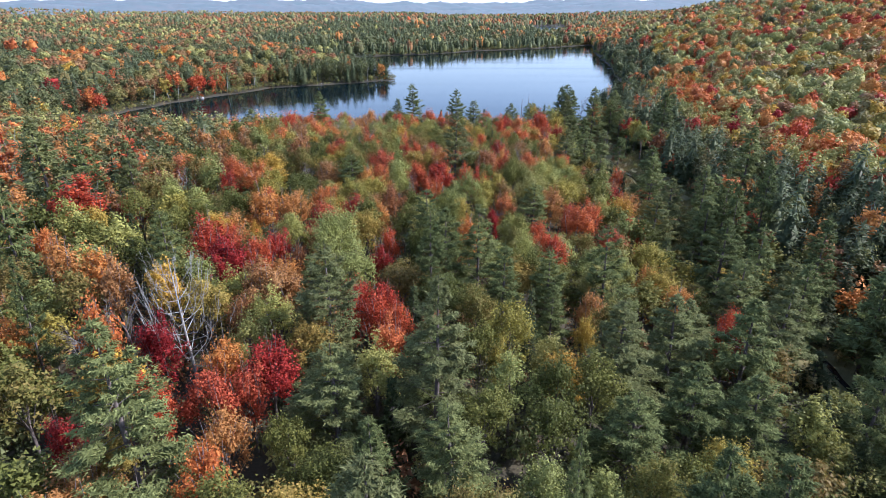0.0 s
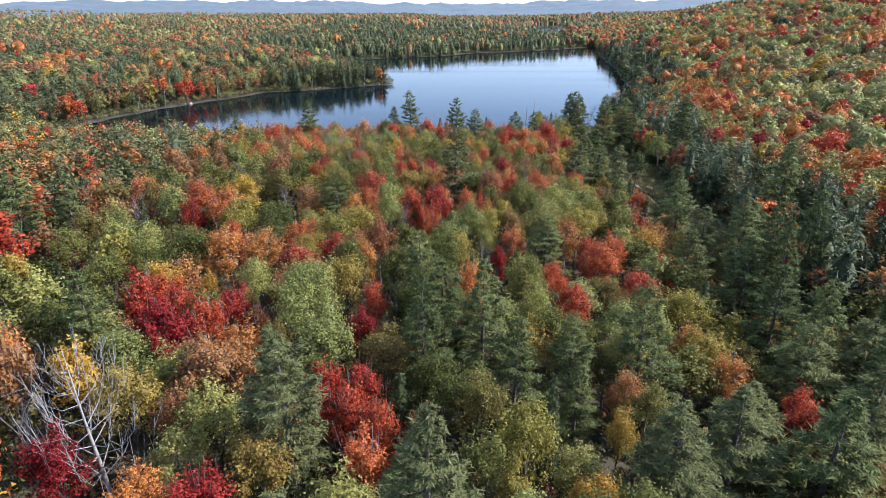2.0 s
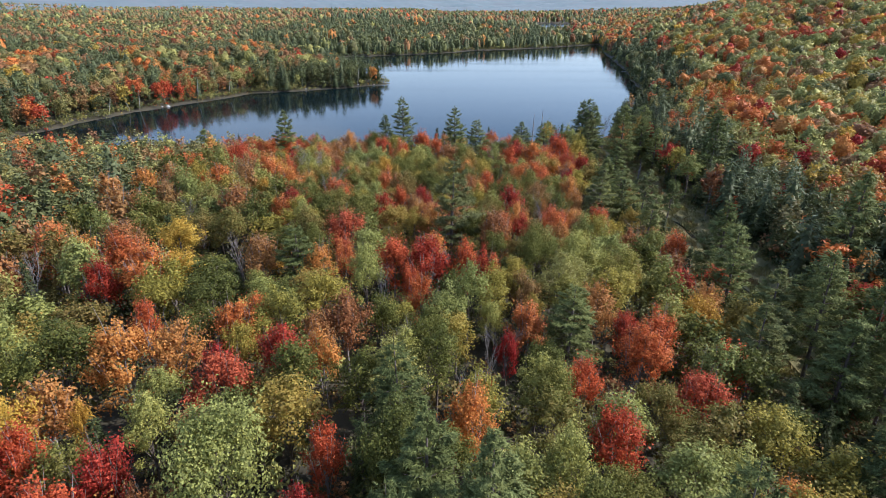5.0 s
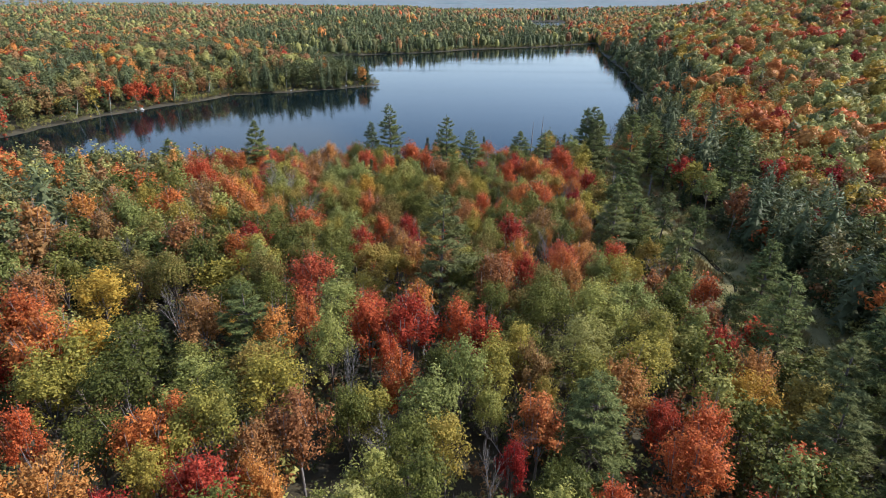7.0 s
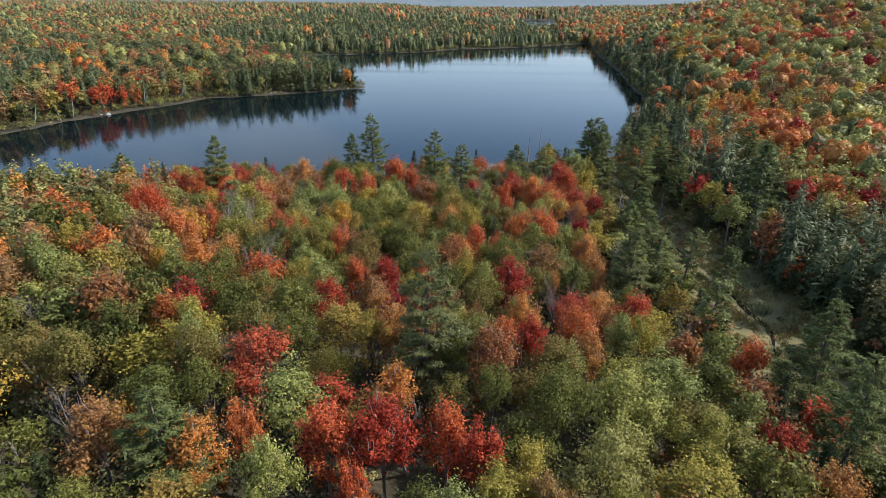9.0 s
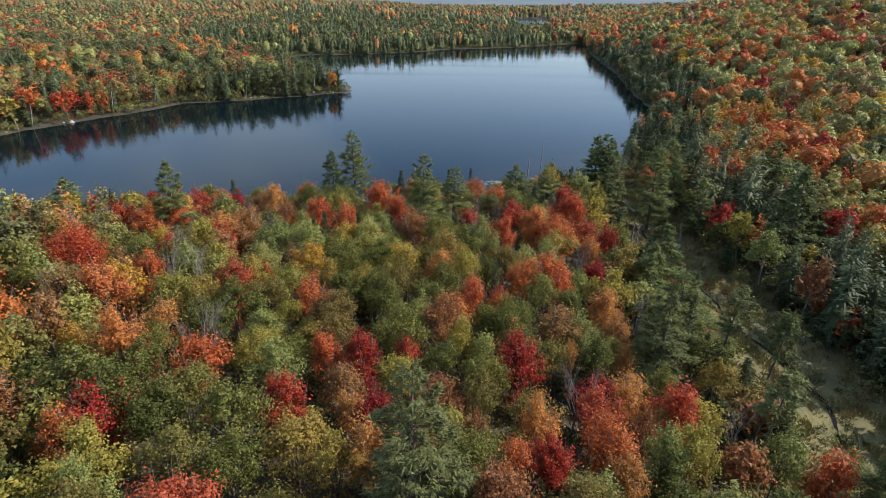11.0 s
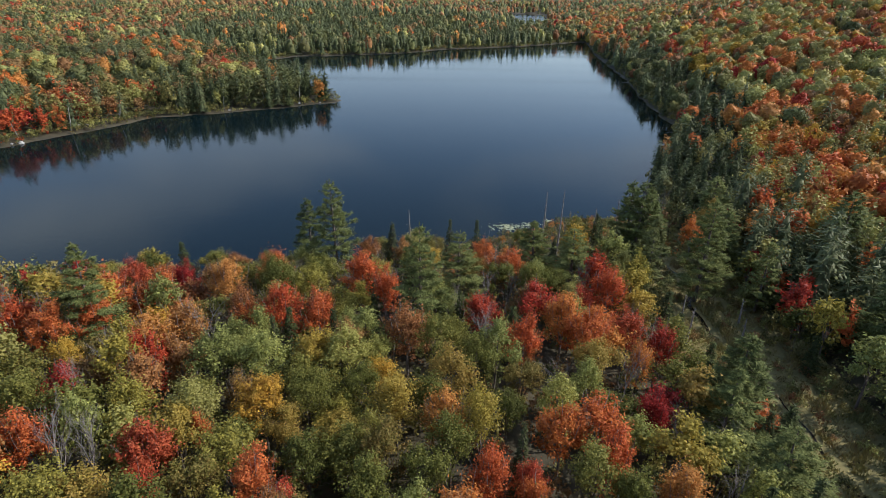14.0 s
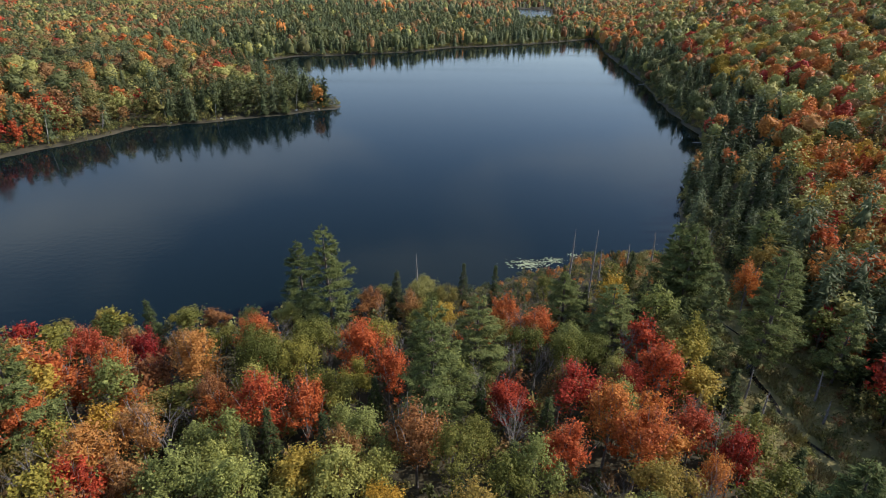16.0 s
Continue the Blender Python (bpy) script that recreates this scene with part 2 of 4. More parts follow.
def ground_height(px, py):
    px, py = np.asarray(px, float), np.asarray(py, float)
    d = lake_distance(px, py)
    shore = np.where(d < 0, np.maximum(d * 0.12, -4), np.minimum(d * 0.22, 0.9))
    out = np.maximum(d, 0)
    s = line_distance(px, py, STREAM)
    near = smooth(270 - py, 0, 190) * 8.0 * smooth(s, 12, 60)             # the land south of the lake
    near = near + 3.0 * smooth(-px, 5, 45) * smooth(270 - py, 20, 120)
    left = smooth(out, 5, 90) * 7.0 * smooth(-px, 40, 150) * smooth(py, 200, 330)
    away = smooth(py, 700, 1500) * smooth(out, 0, 120) * 9.0
    # the wooded hill east of the lake and of the stream
    slope = np.interp(py, [0, 150, 290, 420, 590, 800, 1000, 1400], [0.10, 0.10, 0.13, 0.28, 0.42, 0.40, 0.22, 0.03])
    edge = np.interp(py, [-200, 200, 290, 345, 400, 556, 720, 888, 1400], [70, 75, 75, 95, 119, 145, 166, 196, 260])
    east = np.maximum(px - edge, 0)
    hill = 85 * (1 - np.exp(-slope * east / 85))
    rough = waves(px, py, 70, 1) * 1.2 * smooth(out, 4, 60) * smooth(s, 8, 40)
    dist = np.hypot(px, py)
    ridges = smooth(dist, 2000, 2900) * (17 + 15 * waves(px, py, 900, 8) + 10 * waves(px, py, 380, 9) + 12 * smooth(dist, 3000, 4400) + 10 * smooth(-px, 300, 1100))
    return shore + np.where(d > 0, near * (px < 110) + left + away + hill + rough + ridges, 0)


def mesh_from(name, verts, faces, mat=None, smooth_shade=False):
    me = bpy.data.meshes.new(name)
    verts = np.asarray(verts, np.float32)
    faces = np.asarray(faces, np.int32)
    me.vertices.add(len(verts)); me.vertices.foreach_set("co", verts.ravel())
    k = faces.shape[1]
    me.loops.add(faces.size); me.loops.foreach_set("vertex_index", faces.ravel())
    me.polygons.add(len(faces)); me.polygons.foreach_set("loop_start", np.arange(0, faces.size, k, dtype=np.int32))
    me.update(calc_edges=True)
    if mat:
        me.materials.append(mat)
    if smooth_shade:
        me.polygons.foreach_set("use_smooth", np.ones(len(faces), bool))
    return me


def steps(lo, hi, mid_lo, mid_hi, fine, grow):
    v, s = list(np.arange(mid_lo, mid_hi, fine)), fine
    x = v[-1]
    while x < hi:
        s *= grow; x += s; v.append(x)
    s, x = fine, mid_lo
    while x > lo:
        s *= grow; x -= s; v.insert(0, x)
    return np.array(v)


gx = steps(-5200, 5200, -230, 300, 4.0, 1.07)
gy = steps(-600, 5200, 0, 900, 4.0, 1.06)
X, Y = np.meshgrid(gx, gy)
Z = ground_height(X, Y)
nx, ny = len(gx), len(gy)
i = np.arange(nx * ny).reshape(ny, nx)
quads = np.stack([i[:-1, :-1], i[:-1, 1:], i[1:, 1:], i[1:, :-1]], -1).reshape(-1, 4)
ground = new("ground", mesh_from("ground", np.stack([X, Y, Z], -1).reshape(-1, 3), quads, soil, True))
tagged(ground, "dark leaf-littered forest floor rising into wooded hills", "ground", kind="structure")

me = mesh_from("lake", [(-260, 230, 0), (280, 230, 0), (280, 900, 0), (-260, 900, 0)], [(0, 1, 2, 3)], water)
tagged(new("water_lake", me), "still dark blue lake ringed by forest", "lake", kind="structure")
me = mesh_from("pond", [(90, 1080, 0), (330, 1080, 0), (330, 1720, 0), (90, 1720, 0)], [(0, 1, 2, 3)], water_material("ruffled_water", 0.12, 1.33))
tagged(new("water_pond", me), "small bright pond in the far woods", "pond", kind="structure")


def painted_haze_material():
    """Wooded hills kilometres away, the paling air painted in as bluish colour and glow."""
    m, n, l, out = material("far_hills")
    co = n.new("ShaderNodeTexCoord")
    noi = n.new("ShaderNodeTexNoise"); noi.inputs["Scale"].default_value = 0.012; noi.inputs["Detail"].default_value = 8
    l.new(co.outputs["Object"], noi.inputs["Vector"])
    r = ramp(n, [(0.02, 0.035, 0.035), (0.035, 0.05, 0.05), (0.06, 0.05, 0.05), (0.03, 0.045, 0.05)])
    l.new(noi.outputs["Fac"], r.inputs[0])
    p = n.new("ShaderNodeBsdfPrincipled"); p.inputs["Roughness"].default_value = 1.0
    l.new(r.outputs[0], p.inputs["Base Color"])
    # the haze: a weak blue glow given to the hills themselves
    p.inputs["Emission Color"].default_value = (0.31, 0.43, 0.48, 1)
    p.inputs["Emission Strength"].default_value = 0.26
    l.new(p.outputs[0], out.inputs[0])
    return m


def far_hills():
    """The canopy of the farthest woods as one uneven sheet on the hills."""
    rr = np.concatenate([np.arange(2050, 3200, 50), np.arange(3200, 4950, 70)])
    an = np.radians(np.arange(-52, 52, 0.35))
    R, A = np.meshgrid(rr, an)
    px, py = R * np.sin(A), R * np.cos(A)
    r = np.random.RandomState(3)
    z = ground_height(px, py) + 13 + r.uniform(-4, 4, px.shape)
    k = np.arange(px.size).reshape(px.shape)
    q = np.stack([k[:-1, :-1], k[1:, :-1], k[1:, 1:], k[:-1, 1:]], -1).reshape(-1, 4)
    ob = new("backdrop_hills", mesh_from("far_hills", np.stack([px, py, z], -1).reshape(-1, 3), q, painted_haze_material(), True))
    tagged(ob, "wooded hills on the horizon, painted blue-grey with haze", "hills", kind="structure")


far_hills()


# ---- tree shapes ----
def tube(path, radii, sides=5):
    """A tapered limb along a line of points."""
    vs, fs = [], []
    path = [Vector(p) for p in path]
    for k, (p, r) in enumerate(zip(path, radii)):
        d = (path[min(k + 1, len(path) - 1)] - path[max(k - 1, 0)]).normalized()
        u = d.orthogonal().normalized()
        w = d.cross(u)
        for s in range(sides):
            an = 6.2832 * s / sides
            vs.append(p + (u * math.cos(an) + w * math.sin(an)) * r)
    for k in range(len(path) - 1):
        for s in range(sides):
            q, q2 = k * sides + s, k * sides + (s + 1) % sides
            fs += [(q, q2, q2 + sides), (q, q2 + sides, q + sides)]
    return vs, fs


def joined(pieces):
    vs, fs = [], []
    for v, f in pieces:
        o = len(vs)
        vs += [tuple(p) for p in v]
        fs += [tuple(j + o for j in q) for q in f]
    return vs, fs


def leaf_tris(points, ways, normals, size, rnd, long=1.0, loose=0.45, broad=0.55):
    """One ragged leaf spray at every point, its face turned loosely to the normal and its tip along the way."""
    n = len(points)
    nn = normals / (np.linalg.norm(normals, axis=1)[:, None] + 1e-9) + rnd.normal(0, loose, (n, 3))
    nn /= np.linalg.norm(nn, axis=1)[:, None] + 1e-9
    w = ways - nn * (ways * nn).sum(1)[:, None]
    w /= np.linalg.norm(w, axis=1)[:, None] + 1e-9
    side = np.cross(w, nn)
    s = size * rnd.uniform(0.6, 1.4, (n, 1))
    lean = rnd.uniform(-0.35, 0.35, (n, 1))
    a = points - side * s * broad - w * s * 0.4
    b = points + side * s * broad - w * s * (0.4 + lean)
    c = points + w * s * long * 0.75 + side * s * lean
    return np.stack([a, b, c], 1).reshape(-1, 3), np.arange(3 * n).reshape(-1, 3)


def hardwood(seed, count, size, radius=3.0, tall=13.0, crown_low=0.4, clumps=70, upright=0.0):
    """A broadleaf tree: a forked trunk whose leaders each carry an uneven, upright head of leaf clumps."""
    rnd = np.random.RandomState(seed)
    low = tall * crown_low
    depth = tall - low
    heads = rnd.randint(8, 12)
    turn = np.arange(heads) * 2.4 + rnd.uniform(-0.5, 0.5, heads)
    away = np.sqrt((np.arange(heads) + 0.2) / heads) * 0.74 * rnd.uniform(0.8, 1.15, heads)
    wide = radius * rnd.uniform(0.28, 0.44, heads)
    high = depth * rnd.uniform(0.20, 0.34, heads)
    top = tall - depth * (0.42 * away ** 1.6 + rnd.uniform(0, 0.16, heads))
    top[0] = tall
    mid = np.stack([np.cos(turn) * away * radius, np.sin(turn) * away * radius, top - high], 1)
    which = np.concatenate([np.arange(heads), rnd.choice(heads, clumps - heads, p=wide ** 2 / (wide ** 2).sum())]) if clumps > heads else np.arange(clumps)
    v = rnd.normal(0, 1, (clumps, 3))
    v[:, 2] = np.abs(v[:, 2]) * 1.2 - 0.55 * rnd.uniform(0, 1, clumps)
    v[:, :2] += 0.55 * mid[which, :2] / radius
    v /= np.linalg.norm(v, axis=1)[:, None]
    body = np.stack([wide, wide, high], 1)[which]
    centre = mid[which] + v * body * rnd.uniform(0.55, 1.08, (clumps, 1))
    skirt = rnd.uniform(0, 1, clumps) < 0.16
    centre[skirt, 2] -= depth * rnd.uniform(0.2, 0.5, skirt.sum())
    per = max(1, count // clumps)
    big = radius * 0.16 * rnd.uniform(0.6, 1.5, clumps)
    off = rnd.normal(0, 0.66, (clumps, per, 3))
    axis = v + np.array([0, 0, 0.45 + 1.2 * upright])
    axis /= np.linalg.norm(axis, axis=1)[:, None]
    along = (off * axis[:, None, :]).sum(2)[..., None]
    o3 = (off + axis[:, None, :] * along * (0.3 + 1.2 * upright)) * big[:, None, None]
    pts = (centre[:, None, :] + o3).reshape(-1, 3)
    normal = (off * 0.7 + v[:, None, :] * 0.8 + np.array([0, 0, 0.35])).reshape(-1, 3)
    ways = (rnd.normal(0, 0.6, off.shape) + axis[:, None, :] * (0.25 + 1.4 * upright)).reshape(-1, 3)
    crown = leaf_tris(pts, ways, normal, size, rnd, 1.0 + 0.8 * upright, 0.5)
    base_r = 0.013 * tall
    wood = [tube([(0, 0, -0.5), (0.1, 0.05, low), (0, 0, tall - depth * 0.35)], [base_r, base_r * 0.75, base_r * 0.25], 5)]
    for e in mid[1:]:
        wood.append(tube([(0.05, 0.02, low * 0.8 + rnd.uniform(0, depth * 0.25)), (e[0] * 0.5, e[1] * 0.5, (e[2] + low) / 2 + depth * 0.05), tuple(e)],
                         [base_r * 0.4, base_r * 0.25, base_r * 0.08], 3))
    if upright > 0.4:
        for q in range(26):
            e = mid[q % heads] + rnd.normal(0, 0.12, 3) * radius
            tip = e + np.array([e[0] * 0.25, e[1] * 0.25, 0]) + rnd.normal(0, 0.15, 3) * radius + np.array([0, 0, high[q % heads] * rnd.uniform(0.9, 1.45)])
            wood.append(tube([tuple(e), tuple((e + tip) / 2 + rnd.normal(0, 0.05, 3)), tuple(tip)], [0.035, 0.026, 0.012], 3))
    return joined(wood), crown


def conifer(seed, count, size, tall=20.0, radius=3.6, low=0.22, droop=0.0, whorl=1.0, ragged=0.35, top_round=0.5, pads=4):
    """A conifer: straight trunk, tiers of boughs, and pads of needles along each bough."""
    rnd = np.random.RandomState(seed)
    wood = [tube([(0, 0, -0.5), (0.05, 0, tall * 0.5), (0, 0, tall * 0.985)], [0.014 * tall, 0.009 * tall, 0.02], 6)]
    boughs = []
    z = tall * low
    while z < tall * 0.97:
        k = (z - tall * low) / (tall * (1 - low))
        reach = radius * (1 - k) ** top_round * (0.6 + 0.4 * min(1, k * 4 + 0.3))
        turn = rnd.uniform(0, 6.283)
        m = rnd.randint(4, 7)
        for b in range(m):
            an = turn + 6.283 * b / m + rnd.uniform(-0.35, 0.35)
            r = max(0.3, reach * rnd.uniform(1 - ragged * 1.5, 1.1))
            boughs.append((z + rnd.uniform(-0.25, 0.25) * whorl, an, r, k))
        z += whorl * rnd.uniform(0.8, 1.2) * (1.15 - 0.55 * k)
    weight = np.array([b[2] ** 1.3 + 0.10 for b in boughs])
    num = np.maximum(1, np.round(count * weight / weight.sum())).astype(int)
    pts, ways, outs = [], [], []
    for (z, an, r, k), m in zip(boughs, num):
        rise = (0.40 * k + 0.06 - droop) * r
        pu = rnd.uniform(0.30, 1.0, pads) ** 0.7
        pw = rnd.normal(0, 0.24, pads) * r * (1.2 - pu * 0.7)
        pick_pad = rnd.randint(0, pads, m)
        u = np.clip(pu[pick_pad] + rnd.normal(0, 0.10, m), 0.05, 1.12)
        wide = pw[pick_pad] + rnd.normal(0, 0.085, m) * r
        lift = rise * u ** 1.5 + droop * 0.35 * r * u ** 3
        px = math.cos(an) * u * r - math.sin(an) * wide
        py = math.sin(an) * u * r + math.cos(an) * wide
        pz = z + lift - 0.12 * np.abs(wide) + rnd.normal(0, 0.045, m) * r + rnd.normal(0, 0.12, pads)[pick_pad]
        pts.append(np.stack([px, py, pz], 1))
        ways.append(np.tile([math.cos(an), math.sin(an), 0.4 - droop], (m, 1)) + rnd.normal(0, 0.5, (m, 3)))
        outs.append(np.tile([math.cos(an) * 0.5, math.sin(an) * 0.5, 0.9], (m, 1)))
        if r > radius * 0.35:
            wood.append(tube([(0, 0, z - 0.2), (math.cos(an) * r * 0.85, math.sin(an) * r * 0.85, z + rise * 0.75)], [0.05, 0.012], 3))
    pts.append(np.array([[0, 0, tall * 0.97 + 0.25 * j] for j in range(-2, 3)]))
    ways.append(np.tile([0, 0, 1.0], (5, 1)))
    outs.append(rnd.normal(0, 1, (5, 3)))
    crown = leaf_tris(np.concatenate(pts), np.concatenate(ways), np.concatenate(outs), size, rnd, 2.2, 0.45, 0.26)
    return joined(wood), crown


def small_dome(seed, rings, sides, sprays, radius, tall):
    """A far broadleaf crown: an uneven closed dome with some loose sprays on it."""
    rnd = np.random.RandomState(seed)
    vs = [(0, 0, tall)]
    for q in range(1, rings + 1):
        th = 1.95 * q / rings
        for s in range(sides):
            an = 6.283 * (s + 0.5 * (q % 2)) / sides
            r = rnd.uniform(0.58, 1.2)
            vs.append((math.sin(th) * math.cos(an) * radius * r, math.sin(th) * math.sin(an) * radius * r, tall * 0.40 + tall * 0.58 * math.cos(th) * rnd.uniform(0.75, 1.1)))
    fs = [(0, 1 + s, 1 + (s + 1) % sides) for s in range(sides)]
    for q in range(rings - 1):
        for s in range(sides):
            i0, i1 = 1 + q * sides + s, 1 + q * sides + (s + 1) % sides
            fs += [(i0, i0 + sides, i1), (i1, i0 + sides, i1 + sides)]
    if not sprays:
        return np.array(vs), np.array(fs)
    v = rnd.normal(0, 1, (sprays, 3))
    v[:, 2] = np.abs(v[:, 2]) - 0.2
    v /= np.linalg.norm(v, axis=1)[:, None]
    p = v * np.array([radius, radius, tall * 0.43]) * rnd.uniform(0.82, 1.2, (sprays, 1)) + np.array([0, 0, tall * 0.56])
    lv, lf = leaf_tris(p, rnd.normal(0, 1, (sprays, 3)), v + np.array([0, 0, 0.4]), radius * (0.30 if sprays > 40 else 0.42), rnd, 1.1, 0.55)
    return np.concatenate([np.array(vs), lv]), np.concatenate([np.array(fs), lf + len(vs)])


def round_crown(seed, radius, tall, rings=5, sides=10, sprays=400):
    """A closed, billowing broadleaf crown with leaf sprays all over it."""
    rnd = np.random.RandomState(seed)
    lobes = rnd.normal(0, 1, (9, 3))
    lobes[:, 2] = np.abs(lobes[:, 2]) * 0.8
    lobes /= np.linalg.norm(lobes, axis=1)[:, None]

    def swell(u):
        return 0.66 + 0.42 * np.exp(-((u[:, None, :] - lobes[None]) ** 2).sum(2) / 0.13).max(1)

    th = np.repeat(np.arange(rings + 1) / rings * 2.35, sides)
    an = np.tile(np.arange(sides) / sides * 6.2832, rings + 1) + th
    u = np.stack([np.sin(th) * np.cos(an), np.sin(th) * np.sin(an), np.cos(th)], 1)
    body = np.array([radius, radius, tall * 0.36])
    v = u * (swell(u) * rnd.uniform(0.88, 1.08, len(u)))[:, None] * body + np.array([0, 0, tall * 0.62])
    i = np.arange((rings + 1) * sides).reshape(rings + 1, sides)
    j = np.roll(i, -1, 1)
    f = np.concatenate([np.stack([i[:-1], i[1:], j[1:]], -1).reshape(-1, 3), np.stack([i[:-1], j[1:], j[:-1]], -1).reshape(-1, 3)])
    w = rnd.normal(0, 1, (sprays, 3))
    w[:, 2] = np.abs(w[:, 2]) * 1.1 - 0.35
    w /= np.linalg.norm(w, axis=1)[:, None]
    p = w * (swell(w) * rnd.uniform(0.92, 1.13, sprays))[:, None] * body + np.array([0, 0, tall * 0.62])
    lv, lf = leaf_tris(p, rnd.normal(0, 1, (sprays, 3)), w + np.array([0, 0, 0.3]), radius * 0.16, rnd, 1.1, 0.55)
    return np.concatenate([v, lv]), np.concatenate([f, lf + len(v)])


def small_cone(seed, tiers, sides, radius, tall, blunt=1.0):
    """A far conifer: jagged skirts of boughs one above the other."""
    rnd = np.random.RandomState(seed)
    vs, fs = [], []
    for q in range(tiers):
        k = q / tiers
        top = tall * (0.28 + 0.72 * (q + 1) / tiers)
        bottom = tall * (0.05 + 0.86 * k)
        o = len(vs)
        vs.append((rnd.normal(0, 0.04) * radius, rnd.normal(0, 0.04) * radius, top))
        for s in range(sides * 2):
            an = 3.1416 * s / sides + q
            r = radius * (1 - k * 0.92) ** blunt * (rnd.uniform(0.85, 1.25) if s % 2 else rnd.uniform(0.35, 0.6))
            vs.append((math.cos(an) * r, math.sin(an) * r, bottom + (0 if s % 2 else tall * 0.07)))
        fs += [(o, o + 1 + s, o + 1 + (s + 1) % (sides * 2)) for s in range(sides * 2)]
    return np.array(vs), np.array(fs)


def bare_tree(seed, tall=12.0, spread=0.42, forks=4, depth=3, taper=0.5):
    """A leafless tree: a trunk that forks and forks again into twigs."""
    rnd = np.random.RandomState(seed)
    pieces = []

    def grow(p, d, length, r, lvl):
        q = p + d * length * 0.5 + Vector(rnd.normal(0, 0.04, 3)) * length
        e = p + d * length
        pieces.append(tube([p, q, e], [r, r * 0.75, r * 0.45], 5 if lvl < 2 else 3))
        if lvl >= depth:
            return
        for k in range(forks + (1 if lvl else 0)):
            side = Vector(rnd.normal(0, 1, 3)); side.z = abs(side.z) * 0.4
            nd = (d + side.normalized() * spread * rnd.uniform(0.7, 1.5)).normalized()
            at = p + d * length * rnd.uniform(0.35, 1.0)
            grow(at, nd, length * rnd.uniform(0.42, 0.68), r * taper, lvl + 1)

    grow(Vector((0, 0, -0.3)), Vector((0.02, 0.01, 1)), tall * 0.6, tall * 0.014, 0)
    return joined(pieces)


def snag(seed, tall=11.0):
    """A dead conifer: a bare pole with a few broken stubs."""
    rnd = np.random.RandomState(seed)
    pieces = [tube([(0, 0, -0.3), (0.1, 0.05, tall * 0.5), (0.05, 0.1, tall)], [0.23, 0.17, 0.05], 6)]
    for k in range(16):
        z = tall * rnd.uniform(0.3, 0.97)
        an, r = rnd.uniform(0, 6.28), rnd.uniform(0.4, 1.9) * (1.15 - z / tall)
        pieces.append(tube([(0.08, 0.06, z), (math.cos(an) * r, math.sin(an) * r, z + rnd.uniform(-0.15, 0.3))], [0.05, 0.015], 3))
    return joined(pieces)


# ---- kinds of tree ----
def tree_thing(name, wood, crown, mat, label, group, wood_mat=None):
    root = new(name)
    root.empty_display_size = 0.5
    tagged(root, label, "tree", group)
    t = new("trunk", mesh_from("trunk", *wood, wood_mat or bark))
    t.parent = root
    if crown is not None:
        c = new("crown", mesh_from("crown", *crown, mat))
        c.parent = root
    return root


KINDS = {
    "red": ("red_maple_tree", "round-headed maple with deep red autumn leaves", "autumn maples"),
    "crimson": ("crimson_maple_tree", "maple in full crimson autumn colour", "autumn maples"),
    "rust": ("rusty_maple_tree", "thinning maple with dull rust-brown leaves", "autumn maples"),
    "orange": ("orange_maple_tree", "maple turned orange, with twigs showing through", "autumn maples"),
    "yellow": ("yellow_birch_tree", "birch with golden yellow autumn leaves", "birches and aspens"),
    "olive": ("olive_birch_tree", "birch with olive leaves turning yellow at the top", "birches and aspens"),
    "green": ("green_broadleaf_tree", "broadleaf tree still in dull dark green leaf", "green broadleaf trees"),
    "pale": ("pale_aspen_tree", "aspen with pale greyish green leaves", "birches and aspens"),
    "pine": ("white_pine_tree", "tall white pine with tiers of plumed blue-green boughs", "white pines"),
    "spruce": ("spruce_tree", "narrow dark green spruce with a pointed top", "spruces"),
    "bare": ("bare_maple_tree", "leafless grey tree with a fan of fine twigs", "bare trees"),
}
NAMES = ("red", "orange", "yellow", "olive", "green", "pale", "pine", "spruce", "bare", "rust", "crimson")
HEIGHT = {"rust": 12.5, "crimson": 12.5, "red": 13.0, "orange": 13.0, "yellow": 13.0, "olive": 13.0, "green": 13.0, "pale": 13.0, "pine": 21.0, "spruce": 13.0, "bare": 10.0}
RADIUS = {"rust": 2.7, "crimson": 2.7, "red": 2.8, "orange": 2.8, "yellow": 2.8, "olive": 2.9, "green": 3.0, "pale": 2.8, "pine": 4.2, "spruce": 1.9, "bare": 2.6}
LARGE = 4.6          # crown radius of the broadest trees
DETAIL = {"large": (11000, 0.175), "close": (5200, 0.165), "near": (2200, 0.26), "mid": (900, 0.42)}


